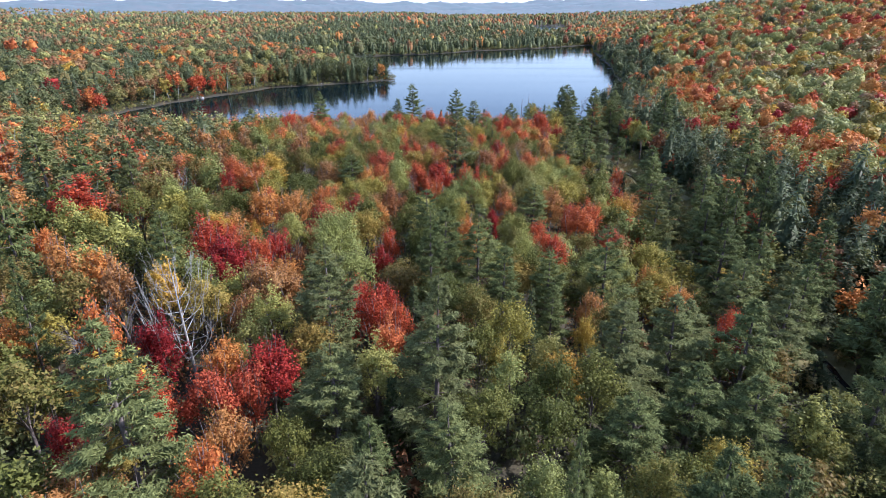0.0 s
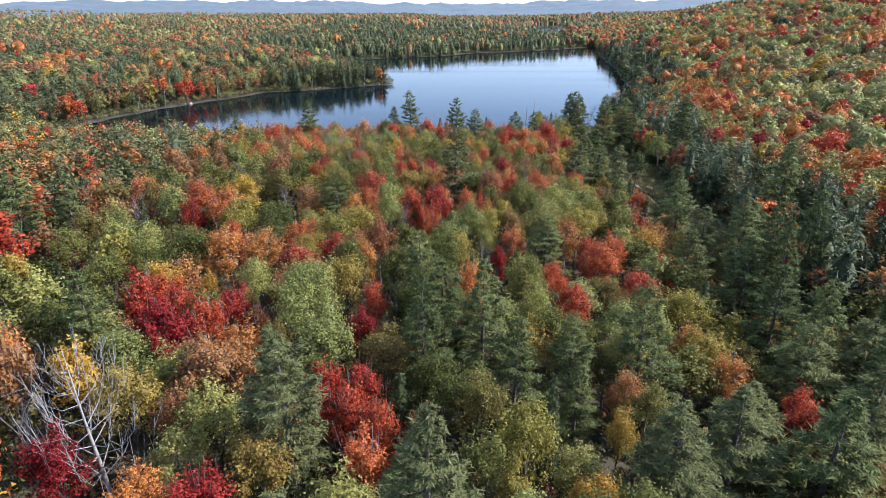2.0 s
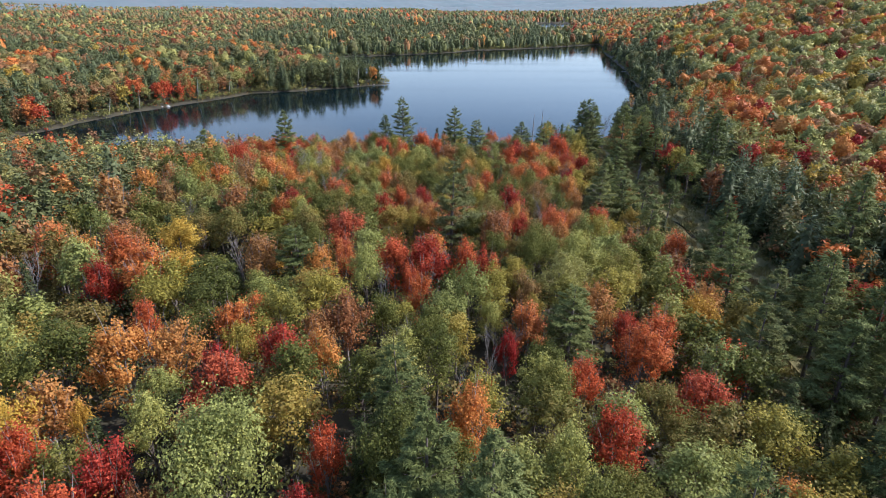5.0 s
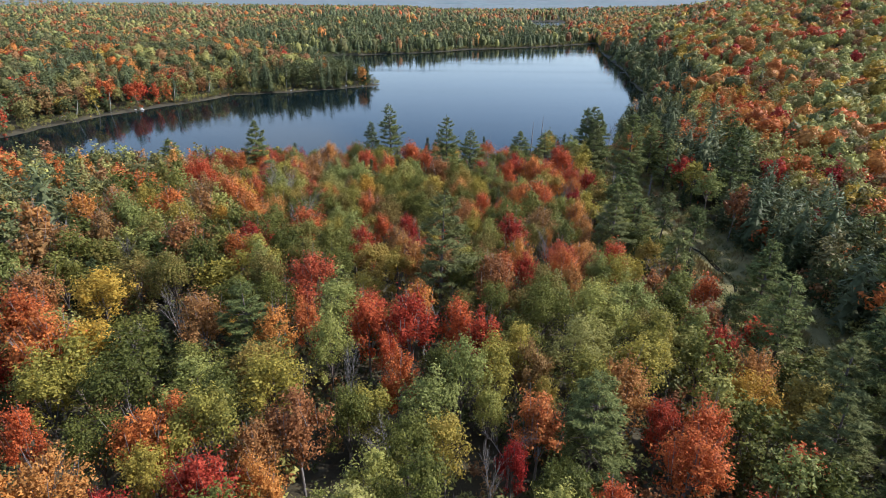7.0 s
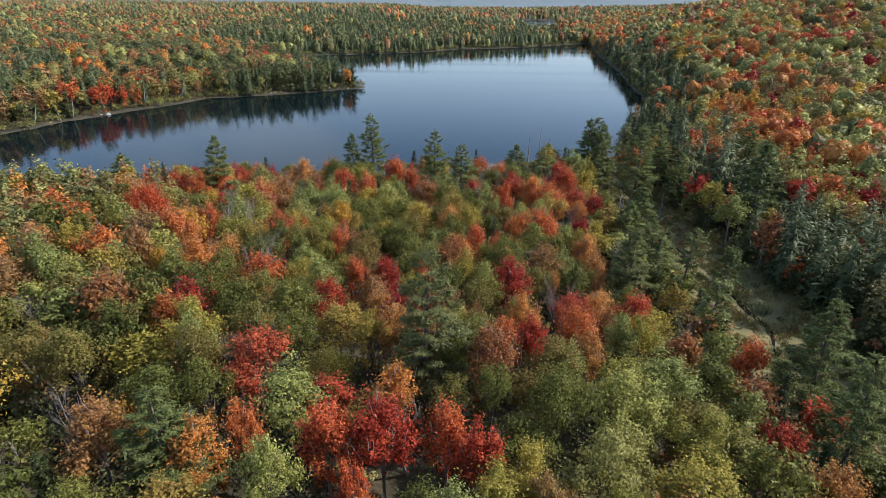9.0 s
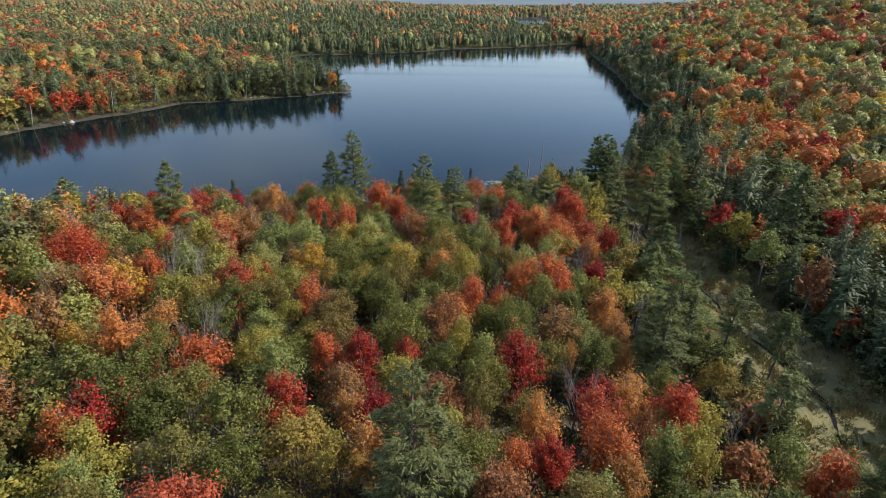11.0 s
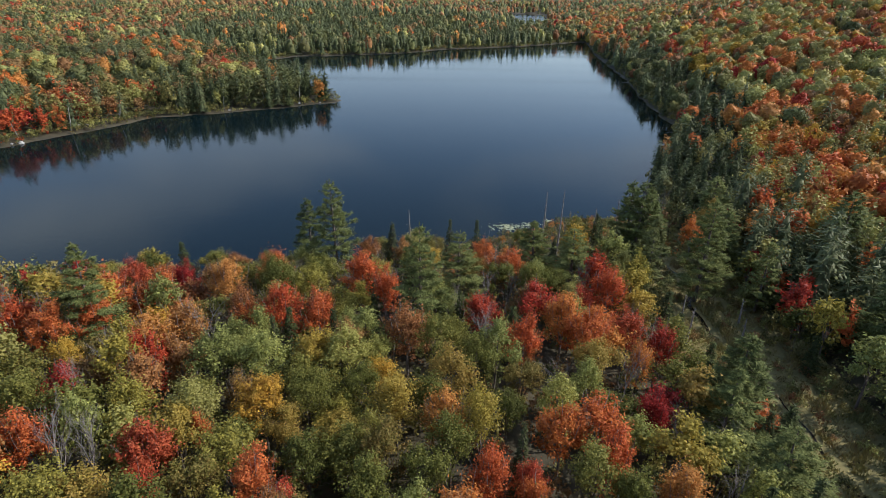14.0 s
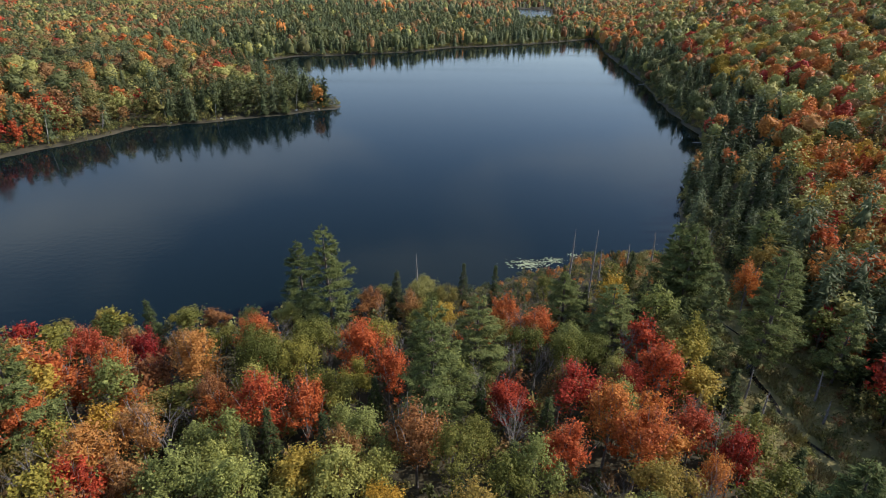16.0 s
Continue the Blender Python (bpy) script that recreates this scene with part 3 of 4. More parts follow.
def make_master(kind, detail, v):
    count, size = DETAIL[detail]
    name, label, group = KINDS[kind]
    seed = 11 * v + 3 + sum(map(ord, kind))
    if kind == "pine":
        w, c = conifer(seed, int(count * 3.3), size * 1.28, 21.0, 5.2, 0.10 + 0.05 * v, -0.02, 1.3, 0.30, 0.66 + 0.08 * v, 6)
    elif kind == "spruce":
        w, c = conifer(seed, count, size * 1.1, 13.0, 1.9, 0.05, 0.26, 0.62, 0.2, 0.85)
    elif kind == "bare":
        w, c = bare_tree(seed, 10.5, 0.5, 5, 3, 0.38), None
    else:
        up = {"crimson": 0.5, "rust": 0.5, "red": 0.6, "orange": 0.65, "yellow": 0.3, "olive": 0.15, "green": 0.0, "pale": 0.15}[kind]
        big = detail == "large"
        w, c = hardwood(seed, count, size, LARGE if big else RADIUS[kind], HEIGHT[kind], 0.3 + 0.05 * v, (80, 100, 64)[v] * (2 if big else 1), up)
    return tree_thing(name, w, c, leaf.get(kind), label, group, twigs if kind in ("bare", "red", "orange", "rust") else None)


MASTERS = {}
TREES = []          # x, y, radius of all trees set so far


def set_tree(kind, detail, x, y, tall, wide=None, v=None, turn=None):
    v = random.randrange(3) if v is None else v
    if detail == "close" and kind not in ("pine", "spruce", "bare") and wide and wide > 3.7:
        detail = "large"
    key = (kind, detail, v)
    fresh = key not in MASTERS
    if fresh:
        MASTERS[key] = make_master(kind, detail, v)
    s = tall / HEIGHT[kind]
    w = s if wide is None else wide / (LARGE if detail == "large" else RADIUS[kind])
    z = float(ground_height(np.array([x]), np.array([y]))[0])
    m = pose(x, y, z, random.uniform(-2, 2), random.uniform(-2, 2), random.uniform(0, 360) if turn is None else turn) @ Matrix.Diagonal((w, w, s, 1))
    if fresh:
        MASTERS[key].matrix_basis = m
        ob = MASTERS[key]
    else:
        ob = MASTERS[key].copy()
        scene.collection.objects.link(ob)
        ob.matrix_basis = m
        for ch in MASTERS[key].children:
            c = ch.copy()
            scene.collection.objects.link(c)
            c.parent = ob
    return ob

# ---- the trees that stand out: east, north and crown radius in metres ----
RUST_TREES = [(-28.2, 32.2, 2.3), (-1.4, 58.8, 1.8), (-24.6, 59.5, 2.1), (-21.8, 76.3, 1.5), (-14.4, 102.9, 2.3), (-11.4, 105.8, 3.2),
    (12.2, 119.1, 2.2), (-28.0, 124.3, 3.2), (-52.4, 130.5, 3.5), (7.7, 149.2, 1.6), (26.0, 152.9, 1.8), (-6.8, 157.4, 2.4),
    (-47.3, 175.1, 3.7), (-21.9, 198.4, 2.3), (-0.7, 213.1, 3.7), (19.2, 224.1, 2.8)]
PINE_TREES_A = [(11.2, 30.4, 1.9, 19), (-25.3, 34.2, 5.4, 23), (-5.3, 36.1, 3.1, 14), (1.6, 37.7, 4.4, 14), (19.6, 44.3, 4.7, 14), (-10.6, 44.9, 4.9, 16),
    (34.8, 48.8, 5.4, 16), (27.8, 49.7, 4.8, 16), (-44.5, 50.1, 2.2, 19), (-1.2, 53.7, 5.2, 13), (21.7, 57.0, 5.4, 18), (29.8, 61.6, 5.4, 18),
    (14.9, 67.4, 3.0, 13), (8.3, 67.8, 3.7, 17), (47.4, 68.2, 5.4, 19), (34.4, 68.5, 5.4, 15), (-1.7, 68.7, 3.3, 20), (-18.5, 68.9, 2.8, 13),
    (-38.4, 69.9, 3.5, 18), (15.4, 73.4, 3.9, 16), (5.0, 74.9, 4.6, 20), (46.1, 78.9, 5.4, 18), (-2.8, 87.9, 4.4, 18), (64.0, 89.2, 4.0, 21)]
PINE_TREES_B = [(48.3, 90.9, 5.4, 20), (-67.8, 100.7, 4.7, 22), (-79.6, 105.7, 5.5, 23), (17.4, 111.2, 4.8, 15), (43.4, 111.7, 5.0, 17), (55.7, 119.2, 4.4, 22),
    (49.3, 120.9, 5.4, 19), (-21.7, 123.8, 4.9, 15), (53.0, 147.4, 5.4, 20), (80.7, 152.9, 4.9, 23), (34.6, 171.1, 5.4, 19), (44.1, 186.4, 5.4, 15),
    (78.2, 215.1, 5.6, 24), (-49.4, 215.5, 5.4, 22), (1.3, 223.9, 5.4, 23), (-81.9, 233.3, 5.4, 14), (7.9, 234.5, 5.0, 18), (67.9, 235.8, 3.5, 16),
    (58.1, 241.1, 5.4, 23), (32.1, 243.3, 5.4, 16), (25.1, 248.8, 5.1, 15), (-17.0, 249.6, 5.4, 23), (91.8, 249.9, 5.4, 19), (71.2, 260.1, 5.4, 15)]
PINE_TREES_C = [(-24.8, 261.3, 4.2, 17), (75.0, 274.3, 5.4, 17)]
RED_TREES_A = [(-27.6, 42.5, 2.1), (-5.8, 54.4, 2.7), (-5.5, 59.7, 1.9), (-7.8, 60.6, 2.4), (-10.9, 63.8, 2.3), (40.4, 68.2, 2.7),
    (43.0, 73.0, 2.2), (-27.3, 73.4, 2.7), (-36.2, 76.5, 3.6), (-33.3, 79.8, 2.0), (-9.1, 82.6, 1.9), (-62.1, 88.2, 4.6),
    (18.8, 90.3, 2.9), (-34.7, 102.6, 1.8), (29.5, 112.1, 2.9), (-46.4, 113.2, 2.4), (-95.7, 119.6, 5.8), (-4.3, 120.2, 1.6),
    (6.3, 124.1, 2.6), (-60.5, 124.5, 3.2), (-7.4, 124.8, 3.2), (-2.3, 125.4, 3.5), (3.6, 126.3, 2.7), (-15.4, 126.3, 2.1),
    (-62.9, 126.9, 3.2), (1.0, 150.3, 2.1), (-12.4, 153.7, 2.6), (31.0, 156.8, 3.2), (-10.0, 164.8, 2.3), (-5.6, 165.8, 2.6),
    (-42.3, 175.0, 3.7), (-26.2, 179.9, 1.9)]
RED_TREES_B = [(-15.9, 183.1, 3.1), (9.3, 183.5, 2.5), (-40.8, 186.3, 2.9), (24.2, 186.7, 2.7), (-54.7, 189.9, 4.5), (-24.2, 190.8, 1.4),
    (17.0, 210.4, 2.9), (-53.3, 211.4, 3.4), (38.9, 212.3, 2.7), (-58.3, 212.8, 3.7), (-49.1, 215.0, 3.7), (-15.4, 218.6, 3.1),
    (-21.6, 218.7, 3.6), (34.9, 228.0, 3.7), (-5.3, 228.9, 2.9), (-9.8, 233.7, 3.7), (-27.5, 238.0, 3.2), (85.9, 256.6, 3.1),
    (86.0, 271.8, 3.2)]
OLIVE_TREES = [(7.1, 53.0, 1.8), (35.4, 83.0, 3.7), (-13.6, 86.5, 3.6), (5.0, 93.2, 2.9), (36.9, 95.0, 3.7), (-21.8, 99.0, 2.3),
    (2.4, 106.2, 2.6), (-36.9, 108.5, 3.2), (-15.3, 112.4, 3.7), (10.7, 121.1, 2.9), (25.2, 121.3, 3.7), (-26.4, 142.8, 3.5),
    (-5.6, 144.5, 2.5), (-0.6, 160.2, 2.7), (10.4, 160.5, 2.5), (7.2, 170.1, 2.7), (-33.3, 177.0, 3.7), (-29.8, 177.4, 3.4),
    (-19.7, 185.9, 3.6), (-3.8, 190.2, 2.6), (-33.6, 193.6, 3.4), (5.7, 200.3, 3.6), (26.4, 204.7, 3.7), (-18.8, 229.3, 3.4),
    (71.6, 267.5, 3.4)]
ORANGE_TREES_A = [(-18.9, 33.4, 2.3), (-19.7, 38.9, 2.3), (-23.9, 49.7, 2.4), (-47.1, 50.2, 2.2), (-14.5, 59.8, 2.0), (-21.9, 68.1, 2.2),
    (20.8, 70.1, 2.1), (-59.7, 74.5, 2.4), (36.4, 77.7, 2.8), (34.3, 85.1, 2.3), (-73.8, 88.7, 3.3), (-32.1, 93.4, 3.6),
    (-27.7, 95.6, 2.8), (-12.6, 98.8, 2.0), (-23.9, 102.4, 2.7), (-22.2, 105.7, 2.0), (26.0, 106.9, 3.2), (86.1, 109.2, 3.0),
    (-40.7, 114.9, 3.5), (-2.6, 116.2, 2.1), (22.3, 117.3, 2.9), (-49.1, 123.7, 3.2), (-18.5, 124.0, 2.7), (41.4, 125.4, 2.7),
    (10.7, 145.1, 2.0), (21.3, 145.2, 2.1), (-2.6, 146.0, 2.7), (-30.8, 146.5, 2.6), (20.8, 148.2, 2.7), (14.3, 151.6, 2.5),
    (-5.0, 152.7, 2.2), (25.8, 158.7, 1.9)]
ORANGE_TREES_B = [(-23.1, 159.1, 3.1), (-33.8, 162.4, 3.4), (-66.7, 164.5, 2.9), (29.0, 168.9, 1.5), (21.6, 169.6, 1.1), (-62.8, 169.7, 3.0),
    (-31.8, 170.0, 2.6), (30.4, 175.8, 2.0), (13.4, 180.5, 1.9), (29.6, 181.2, 2.9), (18.3, 189.6, 3.0), (23.0, 190.2, 3.7),
    (4.7, 192.4, 2.7), (-67.3, 206.7, 3.4), (-38.4, 208.5, 3.7), (34.7, 208.7, 2.1), (-34.1, 213.0, 3.1), (27.2, 213.8, 3.7),
    (24.6, 217.9, 3.6), (-44.7, 227.6, 3.1), (-33.2, 229.6, 3.7), (14.3, 245.0, 2.8), (63.0, 257.3, 2.5)]
PALE_TREES = [(-22.0, 53.8, 2.5), (-21.0, 59.0, 3.2), (-33.9, 67.2, 3.3), (-38.4, 70.9, 3.5), (-12.7, 71.7, 3.3), (-17.0, 80.0, 4.6),
    (-25.0, 83.8, 2.4), (24.9, 86.2, 3.7), (30.1, 88.6, 3.0), (-3.6, 100.8, 2.7), (0.7, 111.1, 3.1), (6.7, 112.9, 1.7),
    (17.7, 123.7, 3.3), (-12.5, 130.6, 3.7), (21.6, 132.1, 3.7), (29.0, 138.7, 3.7), (-15.0, 160.5, 3.4), (1.1, 179.3, 2.3),
    (19.0, 195.9, 2.8), (-19.6, 204.2, 3.7), (-26.6, 204.9, 3.7), (-9.1, 205.9, 3.7), (68.7, 206.7, 3.7)]
CRIMSON_TREES_A = [(-32.7, 36.6, 1.7), (-23.1, 44.1, 2.5), (-19.7, 46.0, 2.3), (-18.5, 49.1, 3.2), (-31.9, 52.4, 2.6), (-8.3, 65.0, 2.0),
    (-31.3, 71.6, 3.4), (-9.6, 76.7, 1.8), (-25.9, 78.2, 2.5), (-21.1, 91.0, 2.9), (-22.7, 94.3, 2.0), (-16.4, 97.2, 3.0),
    (31.1, 100.0, 3.1), (8.7, 105.9, 1.3), (25.8, 113.8, 1.9), (39.4, 131.7, 2.5), (-17.3, 136.8, 3.5), (14.7, 146.1, 2.1),
    (-29.3, 149.3, 3.2), (-2.3, 153.0, 2.7), (21.6, 155.9, 2.7), (-30.9, 161.1, 2.0), (-0.0, 166.9, 2.0), (-11.9, 181.1, 1.8),
    (14.1, 183.0, 1.9), (-28.4, 185.6, 3.0), (32.3, 195.9, 2.3), (-42.7, 196.1, 2.8), (35.6, 217.3, 2.8), (91.1, 217.6, 3.7),
    (21.0, 223.6, 3.7), (-52.4, 234.5, 2.8)]
CRIMSON_TREES_B = [(-43.4, 234.9, 2.7)]
GREEN_TREES_A = [(-13.6, 39.6, 2.3), (11.4, 41.9, 3.3), (-31.5, 43.5, 2.1), (4.5, 54.3, 2.7), (-55.7, 63.1, 3.0), (22.0, 66.2, 3.1),
    (-18.8, 72.8, 1.7), (-44.7, 84.1, 3.4), (-41.9, 88.1, 2.7), (-53.3, 90.5, 3.4), (-37.9, 91.8, 3.7), (-7.9, 94.9, 2.9),
    (-28.3, 102.8, 2.8), (-7.4, 108.9, 2.5), (-20.5, 109.6, 2.9), (-29.9, 110.3, 3.7), (1.7, 117.7, 2.4), (-65.4, 120.3, 4.3),
    (8.3, 134.3, 2.6), (-36.2, 135.8, 3.7), (-42.8, 137.7, 3.5), (-15.1, 143.7, 3.0), (-19.9, 143.8, 3.1), (-16.7, 149.6, 3.5),
    (-24.3, 150.4, 3.4), (-29.1, 151.3, 3.6), (-22.4, 152.6, 3.7), (13.8, 154.8, 2.3), (31.8, 162.7, 2.4), (-29.9, 163.4, 2.4),
    (4.3, 163.9, 2.8), (-27.0, 171.7, 3.3)]
GREEN_TREES_B = [(-25.1, 176.0, 3.7), (-22.2, 181.7, 3.2), (-4.2, 181.8, 3.3), (20.5, 183.2, 3.5), (2.1, 184.3, 3.1), (-10.7, 185.6, 3.2),
    (5.3, 188.1, 2.9), (-44.9, 192.8, 3.6), (-6.1, 199.6, 2.9)]
BARE_TREES = [(6.4, 102.5, 1.5), (-8.3, 113.9, 1.8), (20.5, 158.8, 2.5), (-25.4, 164.9, 3.4), (-33.0, 184.0, 3.0), (-37.4, 184.6, 3.5),
    (-38.6, 194.8, 2.3), (-64.5, 209.2, 3.4), (-31.0, 213.0, 3.5), (59.3, 270.9, 2.8)]
YELLOW_TREES = [(-26.6, 33.4, 2.0), (13.9, 52.4, 2.4), (-29.7, 60.0, 3.2), (18.8, 63.5, 1.6), (-36.3, 82.3, 2.8), (-31.3, 84.6, 1.1),
    (12.6, 114.8, 1.5), (-37.2, 117.6, 3.1), (44.7, 119.3, 3.7), (38.3, 119.7, 3.3), (-42.9, 129.0, 3.7), (32.5, 132.7, 1.2),
    (28.8, 156.4, 1.3), (-39.9, 163.2, 1.8), (-26.3, 189.0, 3.1), (-1.5, 195.6, 3.4), (-48.2, 204.9, 2.2), (-13.2, 206.6, 3.5),
    (-77.8, 226.7, 2.6)]
SPRUCE_TREES = [(83.2, 120.8, 1.9), (-47.4, 245.1, 2.4), (-5.8, 256.5, 2.4), (13.9, 259.5, 1.9), (7.5, 263.2, 1.7)]
LISTED = [("rust", RUST_TREES), ("pine", PINE_TREES_A), ("pine", PINE_TREES_B), ("pine", PINE_TREES_C), ("red", RED_TREES_A), ("red", RED_TREES_B), ("olive", OLIVE_TREES), ("orange", ORANGE_TREES_A), ("orange", ORANGE_TREES_B), ("pale", PALE_TREES), ("crimson", CRIMSON_TREES_A), ("crimson", CRIMSON_TREES_B), ("green", GREEN_TREES_A), ("green", GREEN_TREES_B), ("bare", BARE_TREES), ("yellow", YELLOW_TREES), ("spruce", SPRUCE_TREES)]
DEAD = (-29.8, 55.2)
TREES.append((*DEAD, 2.6))            # room for the great dead tree
for kind, rows in LISTED:
    for row in rows:
        x, y, r = row[:3]
        if math.hypot(x - DEAD[0], y - DEAD[1]) < 2.5:
            continue
        d = float(lake_distance(np.array([x]), np.array([y]))[0])
        low = 0.78 + 0.22 * min(1, max(0, d / 25))
        tall = row[3] if kind == "pine" else {"spruce": (8 + 2.2 * r) * low, "bare": (10.5 + r) * low}.get(kind, (8.8 + 1.35 * r) * low)
        set_tree(kind, "close" if abs(x) < 60 else "near" if abs(x) < 75 else "mid", x, y, tall, r)
        TREES.append((x, y, r * (0.6 if kind == "bare" else 0.85)))


# ---- the wood grown between the trees that stand out ----
def mix_at(x, y, d):
    """Shares of the kinds in NAMES at a place d metres from the water."""
    if y > 1300:                                  # the low woods under the hills
        return (0.02, 0.02, 0.0, 0.04, 0.22, 0.04, 0.20, 0.16, 0, 0.30, 0.0)
    if y > 620:                                   # the far shore and beyond: mostly conifers
        if x > 170:
            return (0.04, 0.12, 0.03, 0.14, 0.24, 0.12, 0.06, 0.06, 0, 0.20, 0.0)
        if x < -250:
            return (0.02, 0.03, 0.0, 0.05, 0.25, 0.08, 0.18, 0.13, 0, 0.27, 0.0)
        return (0.0, 0.01, 0.0, 0.01, 0.12, 0.01, 0.34, 0.50, 0, 0.03, 0.0)
    if x < -40 and y > 265:                       # the left bank and its point
        if d < 22 and x > -135:
            return (0.01, 0.02, 0.0, 0.06, 0.28, 0.03, 0.33, 0.24, 0, 0.03, 0.0)
        if d < 18:
            return (0.07, 0.03, 0.01, 0.06, 0.38, 0.04, 0.18, 0.08, 0, 0.10, 0.04)
        return (0.02, 0.08, 0.01, 0.09, 0.32, 0.04, 0.20, 0.07, 0, 0.18, 0.01)
    if x > 60 and y > 290 and d < 26:             # the steep dark bank under the hill
        return (0.02, 0.03, 0.0, 0.02, 0.16, 0.02, 0.20, 0.56, 0, 0.02, 0.0)
    if x > 100 or (x > 92 and y > 140):           # the hill
        return (0.05, 0.22, 0.11, 0.18, 0.03, 0.34, 0.01, 0.01, 0, 0.11, 0.02)
    if x > 42 and y < 300:                        # along the stream
        return (0.04, 0.04, 0.02, 0.04, 0.16, 0.03, 0.20, 0.50, 0, 0.02, 0.02)
    if y > 195:
        return (0.05, 0.07, 0.03, 0.13, 0.26, 0.15, 0.0, 0.05, 0.14, 0.09, 0.02)
    if y < 82 and x > -5:
        return (0.01, 0.02, 0.01, 0.12, 0.52, 0.08, 0.08, 0.14, 0.0, 0.02, 0.0)
    if x < -58:
        return (0.06, 0.08, 0.02, 0.07, 0.42, 0.07, 0.08, 0.04, 0.05, 0.10, 0.01)
    return (0.03, 0.03, 0.02, 0.12, 0.42, 0.20, 0.02, 0.03, 0.07, 0.05, 0.01)


def scatter(x0, x1, y0, y1, gap, rnd, keep):
    """Places about gap metres apart, on a shaken hexagonal grid."""
    out = []
    row = 0
    y = y0
    while y < y1:
        xs = np.arange(x0 + (row % 2) * gap / 2, x1, gap)
        px = xs + rnd.uniform(-0.34, 0.34, len(xs)) * gap
        py = y + rnd.uniform(-0.34, 0.34, len(xs)) * gap
        out.append(np.stack([px, py], 1))
        y += gap * 0.87
        row += 1
    p = np.concatenate(out)
    return p[keep(p[:, 0], p[:, 1])]


def tree_height(kind, rnd, d, shy=0.38):
    t = HEIGHT[kind] * rnd.uniform(0.72, 1.12)
    return t * (1 - shy + shy * min(1, d / 25))      # lower by the water


def blocked(x, y, need):
    return any((x - a) ** 2 + (y - b) ** 2 < (need + r) ** 2 for a, b, r in TREES)


rnd = np.random.RandomState(7)
counts = {k: 0 for k in NAMES}


def land(px, py):
    marshy = (px > 0.11 * (py - 159) - 6) & (px < 0.19 * (py - 159) + 6) & (py > 1040) & (py < 1150)      # open ground before the far pond
    return ~marshy & (lake_distance(px, py) > 0.8) & (line_distance(px, py, STREAM) > np.where(py > 195, 8.0, np.where(py > 140, 10.0, 2.0)) + 2.0 * waves(px, py, 22, 6))


def pick_kinds(p, d):
    """A kind for each place: like stands by like, in drifts of some tens of metres."""
    far_off = 1 + p[:, 1] / 700
    drift = np.stack([waves(p[:, 0] / far_off, p[:, 1] / far_off, 48, 30 + j) for j in range(len(NAMES))], 1)
    strong = np.where((p[:, 1] > 290) | (np.abs(p[:, 0]) > 100), 1.3, 0.6)
    m = np.array([mix_at(x, y, dd) for (x, y), dd in zip(p, d)]) * np.exp(strong[:, None] * drift)
    c = np.cumsum(m, 1)
    return [NAMES[j] for j in (rnd.uniform(0, 1, (len(p), 1)) * c[:, -1:] > c).sum(1)]


def close_view(px, py):
    """The strip that the flight passes over, as wide as it can be seen."""
    return land(px, py) & (np.abs(px - 2) < 54 + 0.85 * (py - 30))


near = scatter(-105, 112, 27, 296, 5.0, rnd, close_view)
extra = []                                          # what is past 300 of a kind goes into the joined wood
near_d = lake_distance(near[:, 0], near[:, 1])
for (x, y), d, kind in zip(near, near_d, pick_kinds(near, near_d)):
    if blocked(x, y, 1.5) or math.hypot(x - DEAD[0], y - DEAD[1] + 4) < 5.5:   # low growth before the dead tree
        continue
    if x > 4 and y > 236 and d < 24:                # the open marsh by the stream's mouth
        if d < 12 or rnd.uniform() < 0.5:
            continue
        kind = "spruce" if rnd.uniform() < 0.6 else kind
        d = 0
    tall = tree_height(kind, rnd, d) * (0.7 if 46 < x < 68 and y < 300 and kind != "pine" else 1.0)
    if counts[kind] >= 240 or abs(x) > 70:
        extra.append((x, y, kind, tall))
        continue
    counts[kind] += 1
    TREES.append((x, y, 1.2))
    set_tree(kind, "close" if abs(x) < 30 else "near" if abs(x) < 60 else "mid", x, y, tall, RADIUS[kind] * rnd.uniform(0.85, 1.3) * (0.75 + 0.25 * min(1, d / 20)))


# ---- the woods farther off, joined ----
def far_template(kind, seed, level, full=False):
    """level 2: the near slopes, 1: beyond the lake, 0: under the hills."""
    r, h = RADIUS[kind] * (1.5, 1.4, 1.22, 1.12)[level], HEIGHT[kind]
    cone = kind in ("pine", "spruce")
    droop = 0.15 if kind == "spruce" else 0.0
    if cone:
        core = small_cone(seed, (3, 4, 5, 5)[level], (3, 4, 4, 4)[level], r * ((0.9, 1.15, 0.9, 0.9)[level] if kind == "pine" else (1.3, 1.5, 1.2, 1.2)[level]), h * 0.86, 0.55 if kind == "pine" else 0.8)
        loose = (0, 28, 210, 420)[level]
        leaves = conifer(seed, loose, (1, 1.1, 0.72, 0.66)[level], h * 0.9, r, 0.06, droop, (2.6, 2.6, 1.4, 1.1)[level], 0.35, 0.6, 3)[1] if loose else None
    else:
        core = small_dome(seed, (2, 3, 3, 3)[level], (5, 6, 6, 6)[level], (6, 24, 0, 0)[level], r, h)
        loose = (0, 0, 250, 560)[level]
        leaves = hardwood(seed, loose, (1, 1, 0.86, 0.5)[level], r, h, 0.06, (1, 1, 38, 50)[level], 0.1)[1] if loose else None
    if leaves is None:
        return core
    if full and not cone:
        return round_crown(seed, r * 1.0, h)
    if not cone:
        return leaves
    v = core[0] * np.array([0.62, 0.62, 0.86])
    return np.concatenate([v, leaves[0]]), np.concatenate([core[1], leaves[1] + len(v)])


